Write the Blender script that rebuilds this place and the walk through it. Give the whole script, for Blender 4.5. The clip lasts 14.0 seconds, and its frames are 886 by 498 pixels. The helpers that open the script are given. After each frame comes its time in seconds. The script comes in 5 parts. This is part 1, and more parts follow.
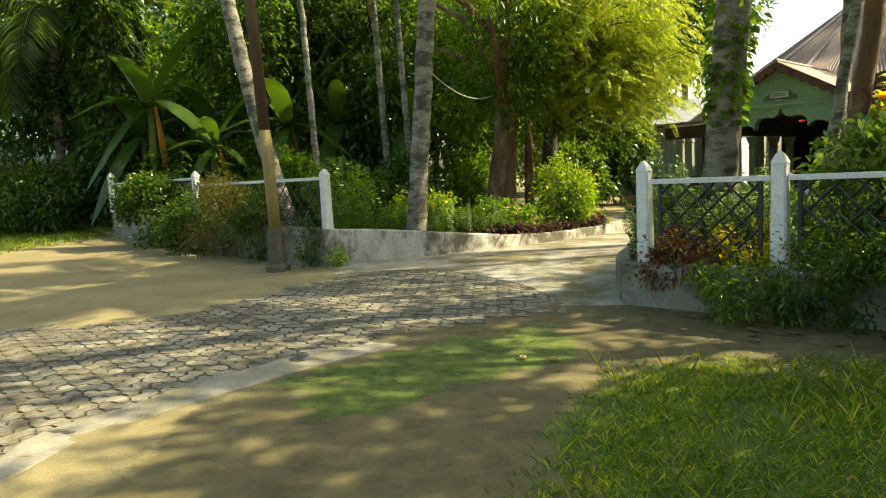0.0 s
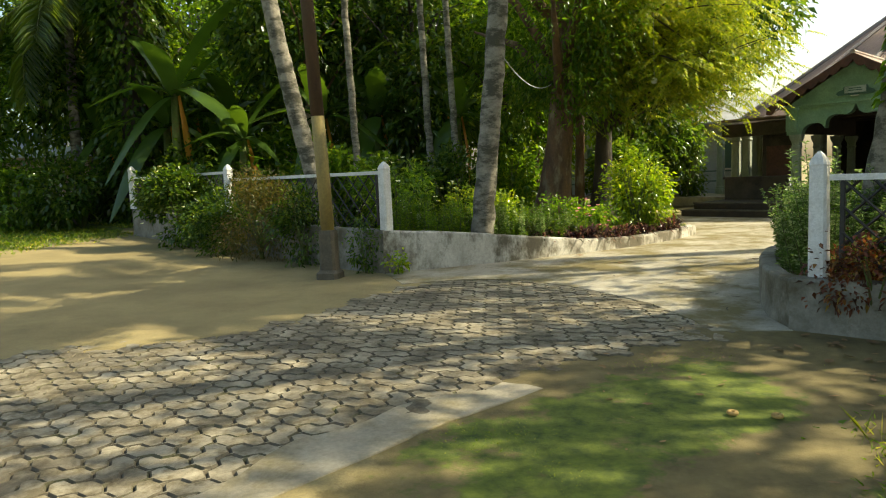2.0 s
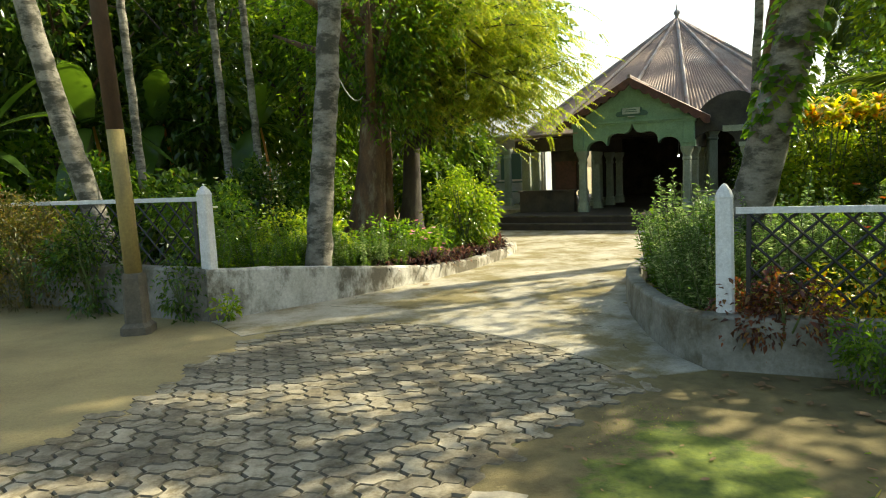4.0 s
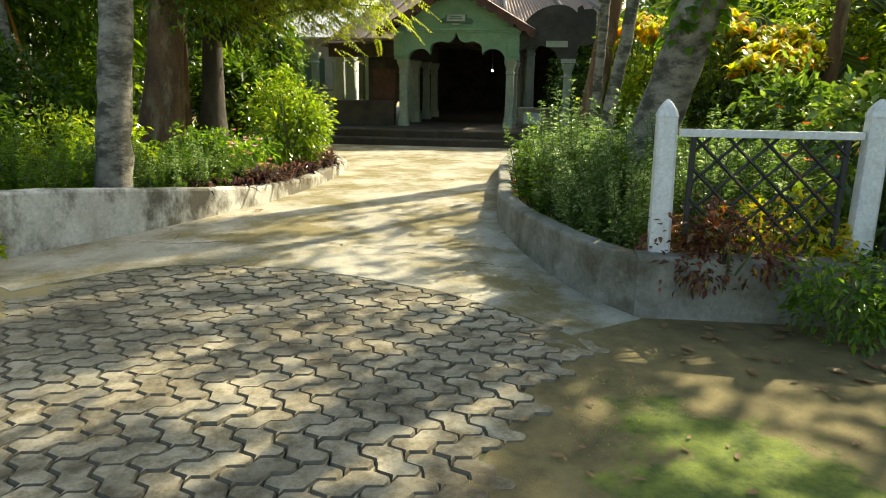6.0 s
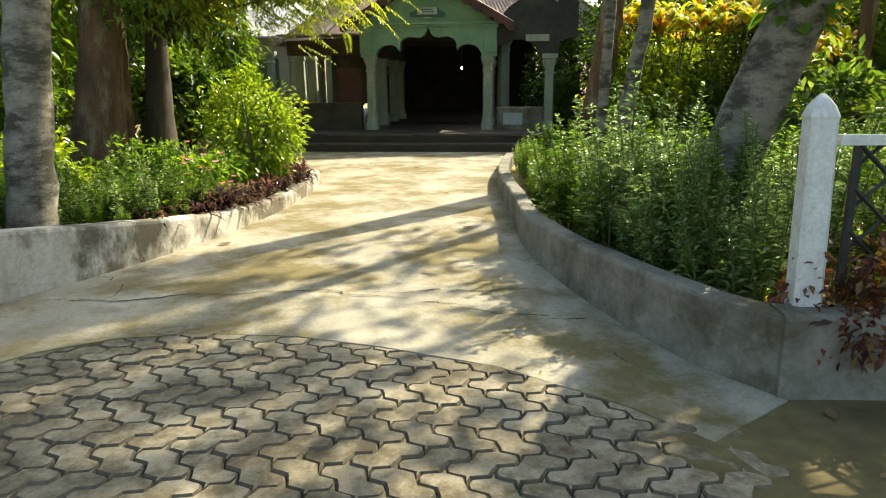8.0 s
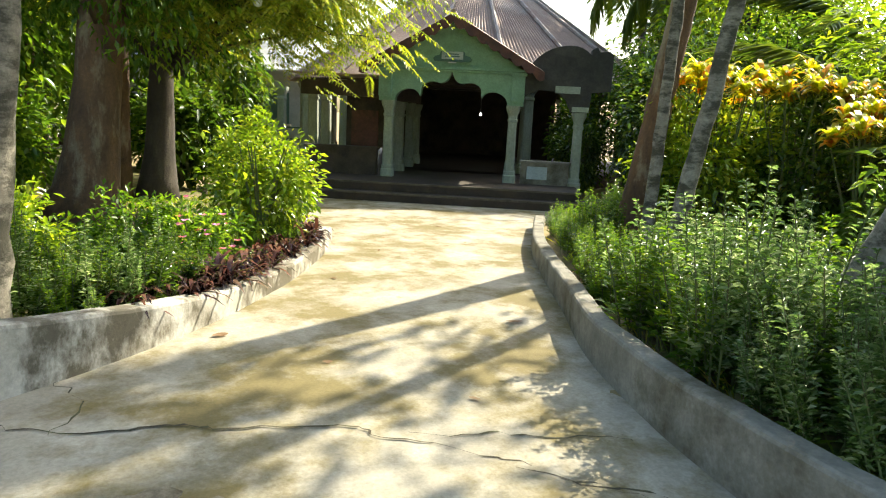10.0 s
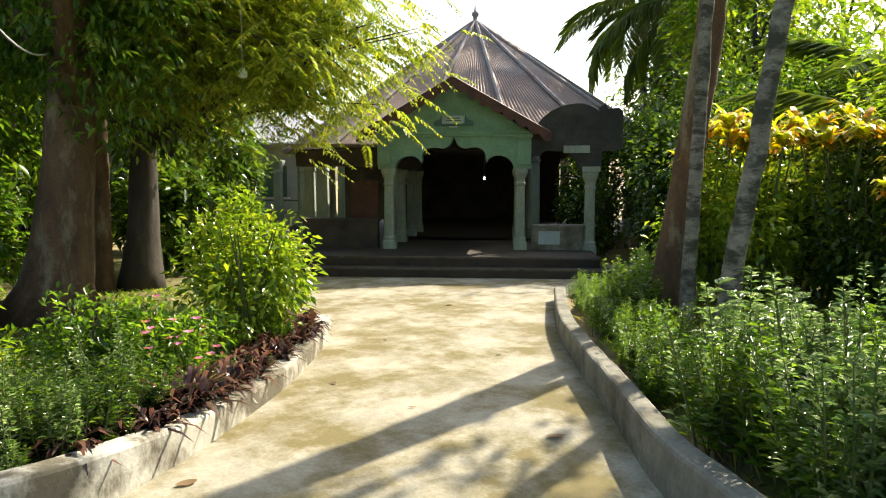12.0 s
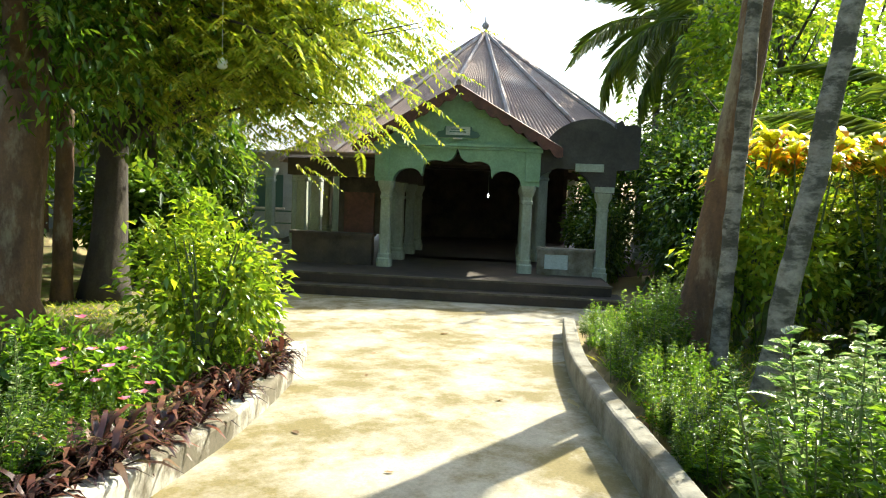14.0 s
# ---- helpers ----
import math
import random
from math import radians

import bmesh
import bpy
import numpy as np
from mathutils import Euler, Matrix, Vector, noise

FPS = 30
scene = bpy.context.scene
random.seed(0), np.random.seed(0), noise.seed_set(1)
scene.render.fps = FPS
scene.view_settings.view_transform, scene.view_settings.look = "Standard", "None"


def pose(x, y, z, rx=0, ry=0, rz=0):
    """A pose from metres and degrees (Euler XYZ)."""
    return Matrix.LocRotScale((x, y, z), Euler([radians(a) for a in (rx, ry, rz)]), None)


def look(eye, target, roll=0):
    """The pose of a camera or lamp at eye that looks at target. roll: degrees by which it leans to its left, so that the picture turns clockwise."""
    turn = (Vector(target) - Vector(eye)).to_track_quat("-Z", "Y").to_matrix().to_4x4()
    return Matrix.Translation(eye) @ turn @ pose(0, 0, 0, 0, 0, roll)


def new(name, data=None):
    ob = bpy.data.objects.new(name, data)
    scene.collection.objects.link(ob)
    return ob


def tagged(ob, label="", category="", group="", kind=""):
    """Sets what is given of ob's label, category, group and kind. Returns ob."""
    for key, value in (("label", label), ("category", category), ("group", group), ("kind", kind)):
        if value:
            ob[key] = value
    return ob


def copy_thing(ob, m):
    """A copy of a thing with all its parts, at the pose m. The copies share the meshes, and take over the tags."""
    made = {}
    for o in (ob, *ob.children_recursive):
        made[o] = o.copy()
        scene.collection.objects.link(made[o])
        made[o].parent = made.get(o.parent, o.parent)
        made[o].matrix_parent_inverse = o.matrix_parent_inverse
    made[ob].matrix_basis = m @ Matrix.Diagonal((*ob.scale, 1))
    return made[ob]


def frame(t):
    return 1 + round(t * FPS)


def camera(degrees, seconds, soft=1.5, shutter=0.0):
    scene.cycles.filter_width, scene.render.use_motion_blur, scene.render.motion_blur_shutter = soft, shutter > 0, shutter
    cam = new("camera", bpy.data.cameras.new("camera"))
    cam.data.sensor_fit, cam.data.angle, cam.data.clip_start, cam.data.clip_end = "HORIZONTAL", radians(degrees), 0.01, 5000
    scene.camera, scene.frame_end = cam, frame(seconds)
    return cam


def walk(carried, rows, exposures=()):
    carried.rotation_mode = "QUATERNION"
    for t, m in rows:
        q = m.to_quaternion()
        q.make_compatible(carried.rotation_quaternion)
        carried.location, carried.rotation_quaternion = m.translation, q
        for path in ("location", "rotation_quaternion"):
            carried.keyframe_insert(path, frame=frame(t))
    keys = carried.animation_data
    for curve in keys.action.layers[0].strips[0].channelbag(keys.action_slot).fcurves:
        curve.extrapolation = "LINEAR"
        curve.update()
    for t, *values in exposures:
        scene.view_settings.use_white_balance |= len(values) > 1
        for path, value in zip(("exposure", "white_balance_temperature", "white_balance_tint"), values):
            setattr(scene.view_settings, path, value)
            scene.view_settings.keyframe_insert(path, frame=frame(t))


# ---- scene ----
cam = camera(66.2, 14.0, 1.1)
PATH = [
    (0, (1.337, 0.076, 1.307), (0.917, 2.019, 1.087), -3.0),
    (0.5, (1.101, 0.329, 1.255), (0.482, 2.21, 0.976), -3.2),
    (1, (0.81, 0.568, 1.225), (0.324, 2.465, 0.817), -2.2),
    (1.5, (0.495, 0.811, 1.18), (-0.034, 2.71, 0.843), -3.7),
    (1.6, (0.461, 0.905, 1.192), (-0.05, 2.79, 0.759), -4.5),
    (2, (0.184, 1.135, 1.273), (-0.251, 3.075, 1.055), -2.4),
    (2.5, (-0.138, 1.373, 1.342), (-0.334, 3.352, 1.128), -3.6),
    (3, (-0.376, 1.631, 1.398), (-0.598, 3.614, 1.255), -2.1),
    (3.5, (-0.578, 1.871, 1.472), (-0.715, 3.863, 1.348), -1.7),
    (4, (-0.82, 2.092, 1.504), (-0.582, 4.065, 1.279), -2.5),
    (4.2, (-0.884, 2.192, 1.482), (-0.558, 4.152, 1.256), -0.8),
    (6.3, (-1.226, 3.741, 1.425), (-0.343, 5.46, 0.91), -1.0),
    (6.5, (-1.234, 3.886, 1.414), (-0.293, 5.579, 0.916), -2.0),
    (7, (-1.231, 4.232, 1.435), (-0.147, 5.847, 0.968), 0.1),
    (7.5, (-1.122, 4.584, 1.413), (-0.191, 6.293, 0.953), -1.3),
    (7.7, (-1.097, 4.741, 1.398), (-0.17, 6.444, 0.908), -0.8),
    (9.8, (-0.873, 6.037, 1.594), (0.065, 7.746, 1.147), 3.2),
    (10, (-0.848, 6.132, 1.607), (0.101, 7.85, 1.223), 2.8),
    (10.5, (-0.74, 6.354, 1.652), (0.191, 8.11, 1.429), 1.9),
    (11, (-0.623, 6.541, 1.672), (0.251, 8.324, 1.434), 0.8),
    (11.5, (-0.599, 6.8, 1.669), (0.451, 8.491, 1.461), -0.9),
    (12, (-0.466, 7.014, 1.678), (0.481, 8.763, 1.473), -0.1),
    (12.5, (-0.309, 7.215, 1.666), (0.595, 8.985, 1.437), 0.9),
    (13, (-0.221, 7.466, 1.657), (0.872, 9.134, 1.499), 1.1),
    (13.5, (-0.123, 7.693, 1.631), (0.953, 9.371, 1.46), 0.1),
    (14, (0.036, 7.862, 1.619), (0.983, 9.617, 1.467), 2.3),
]
walk(cam, [(t, look(eye, target, roll)) for t, eye, target, roll in PATH],
     [(0, 1.1, 7300, 0), (2, 0.83, 7100, 2), (3.5, 0.9, 6900, 1), (4, 1.06, 6800, 1), (7.5, 1.2, 6800, 5), (10, 1.42, 6400, 7), (11.4, 1.68, 6400, 7), (12, 1.1, 6400, 9), (12.6, 1.1, 6400, 9), (13.2, 1.32, 6200, 7), (14, 1.55, 6100, 5)])

# ---- light ----
SUN_AZ, SUN_EL = radians(18), radians(42)
world = bpy.data.worlds.new("sky")
scene.world = world
world.use_nodes = True
wn = world.node_tree
sky = wn.nodes.new("ShaderNodeTexSky")
sky.sky_type, sky.sun_disc = "NISHITA", False
sky.sun_elevation, sky.sun_rotation = SUN_EL, radians(90) - SUN_AZ
sky.air_density, sky.dust_density = 1.3, 3.0
wn.links.new(sky.outputs[0], wn.nodes["Background"].inputs[0])
wn.nodes["Background"].inputs[1].default_value = 0.15
sun = new("sun", bpy.data.lights.new("sun", "SUN"))
sun.data.energy, sun.data.angle, sun.data.color = 5.0, radians(0.6), (1.0, 0.9, 0.7)
sun.matrix_world = look((0, 0, 0), (-math.cos(SUN_AZ) * math.cos(SUN_EL), -math.sin(SUN_AZ) * math.cos(SUN_EL), -math.sin(SUN_EL)))


# ---- materials ----
def material(name, rough=0.8, metal=0.0):
    m = bpy.data.materials.new(name)
    m.use_nodes = True
    nt = m.node_tree
    b = nt.nodes["Principled BSDF"]
    b.inputs["Roughness"].default_value = rough
    b.inputs["Metallic"].default_value = metal
    return m, nt, b


def ramp(nt, fac, stops):
    r = nt.nodes.new("ShaderNodeValToRGB")
    while len(r.color_ramp.elements) < len(stops):
        r.color_ramp.elements.new(0.5)
    for e, (p, c) in zip(r.color_ramp.elements, stops):
        e.position, e.color = p, (*c, 1)
    nt.links.new(fac, r.inputs[0])
    return r.outputs[0]


def noise_node(nt, scale, detail=6, rough=0.6, stretch=(1, 1, 1), world_space=False, seed=0.0):
    mp = nt.nodes.new("ShaderNodeMapping")
    mp.inputs["Scale"].default_value = stretch
    mp.inputs["Location"].default_value = (seed, seed * 0.7, seed * 1.3)
    if world_space:
        src = nt.nodes.new("ShaderNodeNewGeometry").outputs["Position"]
    else:
        src = nt.nodes.new("ShaderNodeTexCoord").outputs["Object"]
    nt.links.new(src, mp.inputs[0])
    n = nt.nodes.new("ShaderNodeTexNoise")
    n.inputs["Scale"].default_value, n.inputs["Detail"].default_value, n.inputs["Roughness"].default_value = scale, detail, rough
    nt.links.new(mp.outputs[0], n.inputs["Vector"])
    return n.outputs[0]


def mix_colour(nt, fac, a, b, mode="MIX"):
    x = nt.nodes.new("ShaderNodeMix")
    x.data_type, x.blend_type = "RGBA", mode
    for sock, v in ((x.inputs[0], fac), (x.inputs[6], a), (x.inputs[7], b)):
        if hasattr(v, "is_linked"):
            nt.links.new(v, sock)
        else:
            sock.default_value = v if not isinstance(v, tuple) else (*v, 1)
    return x.outputs[2]


def bump(nt, b, height, strength, distance):
    n = nt.nodes.new("ShaderNodeBump")
    n.inputs["Strength"].default_value, n.inputs["Distance"].default_value = strength, distance
    nt.links.new(height, n.inputs["Height"])
    nt.links.new(n.outputs[0], b.inputs["Normal"])


def weathered(name, base, dark, stain, scale=3.0, rough=0.85, stain_at=(0.5, 0.68), fine=40.0, depth=0.004, stretch=(1, 1, 1), metal=0.0, world_space=False):
    """Two scales of noise for the colour, one tone of stain in patches, and a fine relief."""
    m, nt, b = material(name, rough, metal)
    c = ramp(nt, noise_node(nt, scale, 8, 0.65, stretch, world_space), ((0.3, dark), (0.68, base)))
    patch = ramp(nt, noise_node(nt, scale * 0.45, 7, 0.7, stretch, world_space, 5.3), ((stain_at[0], (0, 0, 0)), (stain_at[1], (1, 1, 1))))
    c = mix_colour(nt, patch, c, stain)
    f = noise_node(nt, fine, 5, 0.7, (1, 1, 1), world_space, 2.1)
    grain = ramp(nt, f, ((0.25, (0.72, 0.72, 0.72)), (0.75, (1.12, 1.12, 1.12))))
    c = mix_colour(nt, 1.0, c, grain, "MULTIPLY")
    nt.links.new(c, b.inputs["Base Color"])
    bump(nt, b, f, 0.6, depth)
    return m


def leaf_material(name, stops, shine=0.4, through_light=0.45, glow=(2.4, 2.3, 0.7)):
    m, nt, b = material(name, shine)
    isl = nt.nodes.new("ShaderNodeNewGeometry").outputs["Random Per Island"]
    c = ramp(nt, isl, stops)
    n = noise_node(nt, 1.3, 3, 0.6, (1, 1, 1), True)
    c = mix_colour(nt, 1.0, c, ramp(nt, n, ((0.3, (0.7, 0.75, 0.7)), (0.7, (1.2, 1.15, 1.0)))), "MULTIPLY")
    nt.links.new(c, b.inputs["Base Color"])
    t = nt.nodes.new("ShaderNodeBsdfTranslucent")
    warm = mix_colour(nt, 1.0, c, glow, "MULTIPLY")
    nt.links.new(warm, t.inputs[0])
    mx = nt.nodes.new("ShaderNodeMixShader")
    mx.inputs[0].default_value = through_light
    nt.links.new(b.outputs[0], mx.inputs[1])
    nt.links.new(t.outputs[0], mx.inputs[2])
    nt.links.new(mx.outputs[0], nt.nodes["Material Output"].inputs[0])
    return m


def ground_material():
    """Sandy earth, with moss and low green where the mask says so."""
    m, nt, b = material("earth", 0.95)
    sand = ramp(nt, noise_node(nt, 0.9, 8, 0.65, (1, 1, 1), True), ((0.3, (0.2, 0.155, 0.065)), (0.7, (0.36, 0.285, 0.125))))
    fine = noise_node(nt, 55, 5, 0.75, (1, 1, 1), True, 3.0)
    sand = mix_colour(nt, 1.0, sand, ramp(nt, fine, ((0.3, (0.75, 0.75, 0.75)), (0.7, (1.1, 1.1, 1.1)))), "MULTIPLY")
    # Dark tone of the bed soil; in the yard it also carries painted shade.
    soil_shade = ramp(nt, noise_node(nt, 4, 8, 0.7, (1, 1, 1), True, 9.0), ((0.3, (0.085, 0.066, 0.024)), (0.7, (0.21, 0.165, 0.065))))
    moss = ramp(nt, noise_node(nt, 9, 8, 0.7, (1, 1, 1), True, 1.0), ((0.35, (0.04, 0.065, 0.008)), (0.65, (0.15, 0.18, 0.02))))
    for attribute, tone in (("soil_shade", soil_shade), ("moss", moss)):
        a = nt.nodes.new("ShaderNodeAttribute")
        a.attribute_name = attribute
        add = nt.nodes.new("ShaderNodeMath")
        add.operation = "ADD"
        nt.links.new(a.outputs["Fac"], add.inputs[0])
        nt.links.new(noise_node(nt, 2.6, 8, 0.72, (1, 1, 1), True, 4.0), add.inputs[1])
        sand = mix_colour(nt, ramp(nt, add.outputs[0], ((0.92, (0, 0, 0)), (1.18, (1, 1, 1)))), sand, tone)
    nt.links.new(sand, b.inputs["Base Color"])
    bump(nt, b, fine, 0.7, 0.008)
    return m


def paver_material():
    m, nt, b = material("cement_paver", 0.85)
    rnd = nt.nodes.new("ShaderNodeObjectInfo").outputs["Random"]
    isl = nt.nodes.new("ShaderNodeNewGeometry").outputs["Random Per Island"]
    c = mix_colour(nt, 0.5, ramp(nt, rnd, ((0.0, (0.24, 0.215, 0.165)), (1.0, (0.42, 0.375, 0.29)))), ramp(nt, isl, ((0.0, (0.24, 0.215, 0.165)), (1.0, (0.42, 0.375, 0.29)))))
    grime = ramp(nt, noise_node(nt, 1.6, 8, 0.7, (1, 1, 1), True), ((0.38, (0.42, 0.39, 0.32)), (0.6, (1.12, 1.1, 1.02))))
    c = mix_colour(nt, 1.0, c, grime, "MULTIPLY")
    dirt = ramp(nt, noise_node(nt, 8.5, 7, 0.72, (1, 1, 1), True, 6.0), ((0.38, (0.5, 0.45, 0.33)), (0.56, (1.06, 1.05, 1.03))))
    c = mix_colour(nt, 1.0, c, dirt, "MULTIPLY")
    f = noise_node(nt, 70, 5, 0.7, (1, 1, 1), True, 2.0)
    c = mix_colour(nt, 1.0, c, ramp(nt, f, ((0.3, (0.8, 0.8, 0.8)), (0.7, (1.1, 1.1, 1.1)))), "MULTIPLY")
    nt.links.new(c, b.inputs["Base Color"])
    bump(nt, b, f, 0.6, 0.003)
    return m


EARTH = ground_material()
PAVER = paver_material()
CONCRETE = weathered("concrete_drive", (0.45, 0.41, 0.32), (0.26, 0.235, 0.175), (0.17, 0.135, 0.05), 2.6, 0.9, (0.44, 0.59), 45, 0.004, (1, 1, 1), 0.0, True)
EDGING = weathered("pale_concrete", (0.42, 0.37, 0.27), (0.27, 0.235, 0.165), (0.2, 0.165, 0.085), 3, 0.9, (0.46, 0.62), 40, 0.004, (1, 1, 1), 0.0, True)
BEDDING = weathered("joint_sand", (0.07, 0.055, 0.03), (0.035, 0.03, 0.018), (0.09, 0.1, 0.03), 5, 0.95)
WHITEWASH = weathered("stained_whitewash", (0.66, 0.63, 0.55), (0.4, 0.37, 0.3), (0.15, 0.13, 0.09), 4.2, 0.9, (0.45, 0.56), 35, 0.005, (1, 1, 0.6))
GREYWALL = weathered("grey_cement_render", (0.3, 0.28, 0.23), (0.16, 0.15, 0.12), (0.1, 0.085, 0.05), 3.6, 0.92, (0.48, 0.64), 35, 0.005)
WHITEPAINT = weathered("white_paint", (0.78, 0.77, 0.75), (0.6, 0.58, 0.54), (0.36, 0.34, 0.28), 7, 0.65, (0.62, 0.78), 50, 0.002)
LATTICE = weathered("dark_lattice_steel", (0.03, 0.03, 0.028), (0.016, 0.016, 0.015), (0.06, 0.035, 0.02), 20, 0.6)
MINT = weathered("mint_green_limewash", (0.27, 0.43, 0.3), (0.18, 0.31, 0.21), (0.22, 0.28, 0.19), 2.2, 0.85, (0.58, 0.8), 30, 0.003)
PALEWASH = weathered("pale_column_paint", (0.4, 0.44, 0.35), (0.24, 0.27, 0.21), (0.24, 0.24, 0.18), 5, 0.85, (0.55, 0.75), 30, 0.003, (1, 1, 0.4))
DARKWALL = weathered("dark_mottled_plaster", (0.105, 0.08, 0.058), (0.05, 0.04, 0.032), (0.02, 0.02, 0.02), 3, 0.9, (0.5, 0.7), 30, 0.004)
BLACKMOULD = weathered("mould_blackened_plaster", (0.07, 0.065, 0.055), (0.025, 0.024, 0.022), (0.3, 0.28, 0.23), 2.5, 0.95, (0.66, 0.74), 30, 0.006)
RUST = weathered("rusty_corrugated_iron", (0.38, 0.27, 0.2), (0.24, 0.16, 0.12), (0.42, 0.36, 0.3), 1.2, 0.7, (0.52, 0.7), 25, 0.002, (1, 1, 0.3), 0.15)
RIDGE = weathered("ridge_cap_iron", (0.4, 0.34, 0.3), (0.26, 0.2, 0.17), (0.24, 0.13, 0.09), 4, 0.65)
TIMBER = weathered("dark_red_timber", (0.14, 0.055, 0.04), (0.07, 0.03, 0.022), (0.05, 0.03, 0.02), 6, 0.75)
# Dark cement, taken darker still to hold the shade of the trees around.
FLOORING = weathered("shaded_cement_floor", (0.075, 0.05, 0.032), (0.035, 0.026, 0.018), (0.022, 0.017, 0.012), 2, 0.7)
GREYBARK = weathered("palm_bark", (0.34, 0.31, 0.25), (0.17, 0.15, 0.115), (0.07, 0.065, 0.045), 7, 0.95, (0.46, 0.58), 45, 0.02, (1, 1, 2.2))
BROWNBARK = weathered("brown_bark", (0.2, 0.11, 0.05), (0.06, 0.035, 0.02), (0.26, 0.2, 0.12), 5, 0.95, (0.52, 0.62), 26, 0.03, (1, 1, 0.35))
DARKBARK = weathered("dark_bark", (0.07, 0.055, 0.04), (0.03, 0.025, 0.02), (0.1, 0.09, 0.06), 5, 0.95, (0.55, 0.7), 30, 0.015, (1, 1, 0.35))
STEM = weathered("green_stem", (0.12, 0.16, 0.04), (0.06, 0.09, 0.02), (0.12, 0.09, 0.03), 8, 0.95)
FOOT = weathered("dark_old_concrete", (0.15, 0.125, 0.085), (0.08, 0.07, 0.05), (0.05, 0.045, 0.03), 7, 0.95)
POLEBROWN = weathered("brown_painted_pole", (0.1, 0.055, 0.03), (0.05, 0.03, 0.02), (0.15, 0.09, 0.04), 6, 0.7, (0.55, 0.7), 40, 0.002, (1, 1, 0.2))
POLEYELLOW = weathered("worn_yellow_pole", (0.36, 0.27, 0.08), (0.2, 0.15, 0.06), (0.1, 0.08, 0.05), 7, 0.75, (0.52, 0.68), 40, 0.003, (1, 1, 0.25))
PALEHOUSE = weathered("pale_blue_wall", (0.42, 0.48, 0.54), (0.34, 0.39, 0.43), (0.28, 0.3, 0.3), 1.5, 0.85)
PINKHOUSE = weathered("pink_wall", (0.6, 0.42, 0.36), (0.5, 0.34, 0.3), (0.35, 0.28, 0.24), 1.5, 0.85)
ZINC = weathered("zinc_sheet", (0.65, 0.66, 0.68), (0.5, 0.51, 0.53), (0.4, 0.36, 0.32), 2, 0.5, (0.55, 0.75), 30, 0.002, (1, 1, 1), 0.3)
DRYLEAF = leaf_material("dry_leaf", ((0.0, (0.12, 0.055, 0.025)), (0.5, (0.18, 0.1, 0.05)), (1.0, (0.32, 0.24, 0.14))), 0.7, 0.15)
PETAL = leaf_material("white_petal", ((0.0, (0.75, 0.75, 0.72)), (1.0, (0.85, 0.84, 0.8))), 0.6, 0.3)
PINKPETAL = leaf_material("pink_petal", ((0.0, (0.6, 0.16, 0.4)), (1.0, (0.7, 0.3, 0.55))), 0.6, 0.3)
REDPETAL = leaf_material("red_petal", ((0.0, (0.6, 0.08, 0.03)), (1.0, (0.75, 0.2, 0.05))), 0.6, 0.3)
L_DARK = leaf_material("dark_green_leaf", ((0.0, (0.025, 0.058, 0.011)), (0.6, (0.06, 0.115, 0.02)), (1.0, (0.13, 0.18, 0.035))), 0.22, 0.4)
L_MID = leaf_material("mid_green_leaf", ((0.0, (0.05, 0.11, 0.014)), (0.6, (0.09, 0.17, 0.025)), (1.0, (0.18, 0.26, 0.035))), 0.26, 0.5)
L_BRIGHT = leaf_material("bright_green_leaf", ((0.0, (0.11, 0.19, 0.015)), (0.6, (0.2, 0.3, 0.03)), (1.0, (0.33, 0.37, 0.04))), 0.22, 0.42, (2.1, 2.0, 0.7))
L_FEATHER = leaf_material("yellow_green_leaflet", ((0.0, (0.13, 0.2, 0.015)), (0.55, (0.24, 0.3, 0.03)), (1.0, (0.36, 0.36, 0.05))), 0.45, 0.42, (2.1, 2.0, 0.7))
L_GREY = leaf_material("grey_green_leaf", ((0.0, (0.08, 0.14, 0.04)), (0.6, (0.16, 0.23, 0.08)), (1.0, (0.42, 0.45, 0.28))), 0.2, 0.45, (1.7, 1.9, 1.2))
L_GLOSS = leaf_material("glossy_green_leaf", ((0.0, (0.05, 0.1, 0.02)), (0.6, (0.1, 0.17, 0.04)), (1.0, (0.2, 0.27, 0.1))), 0.13, 0.35)
L_OLIVE = leaf_material("dry_olive_leaf", ((0.0, (0.05, 0.06, 0.015)), (0.6, (0.1, 0.095, 0.03)), (1.0, (0.18, 0.12, 0.05))), 0.5, 0.4)
L_YELLOW = leaf_material("yellow_croton_leaf", ((0.0, (0.16, 0.22, 0.02)), (0.5, (0.4, 0.4, 0.03)), (0.85, (0.55, 0.4, 0.02)), (1.0, (0.5, 0.14, 0.02))), 0.3, 0.5)
L_RED = leaf_material("red_brown_leaf", ((0.0, (0.05, 0.022, 0.018)), (0.5, (0.12, 0.04, 0.03)), (0.8, (0.2, 0.06, 0.035)), (1.0, (0.26, 0.2, 0.05))), 0.4, 0.4)
L_PURPLE = leaf_material("purple_brown_blade", ((0.0, (0.025, 0.016, 0.018)), (0.6, (0.07, 0.03, 0.03)), (0.9, (0.16, 0.06, 0.045)), (1.0, (0.2, 0.15, 0.11))), 0.26, 0.12, (1.5, 1.1, 1.0))
L_FLAME = leaf_material("orange_red_blade", ((0.0, (0.3, 0.04, 0.015)), (0.7, (0.55, 0.1, 0.02)), (1.0, (0.5, 0.3, 0.05))), 0.35, 0.4)
L_PALM = leaf_material("palm_leaflet", ((0.0, (0.05, 0.09, 0.02)), (1.0, (0.12, 0.16, 0.03))), 0.35, 0.4)
L_BANANA = leaf_material("banana_leaf", ((0.0, (0.035, 0.08, 0.014)), (1.0, (0.07, 0.12, 0.025))), 0.25, 0.35)
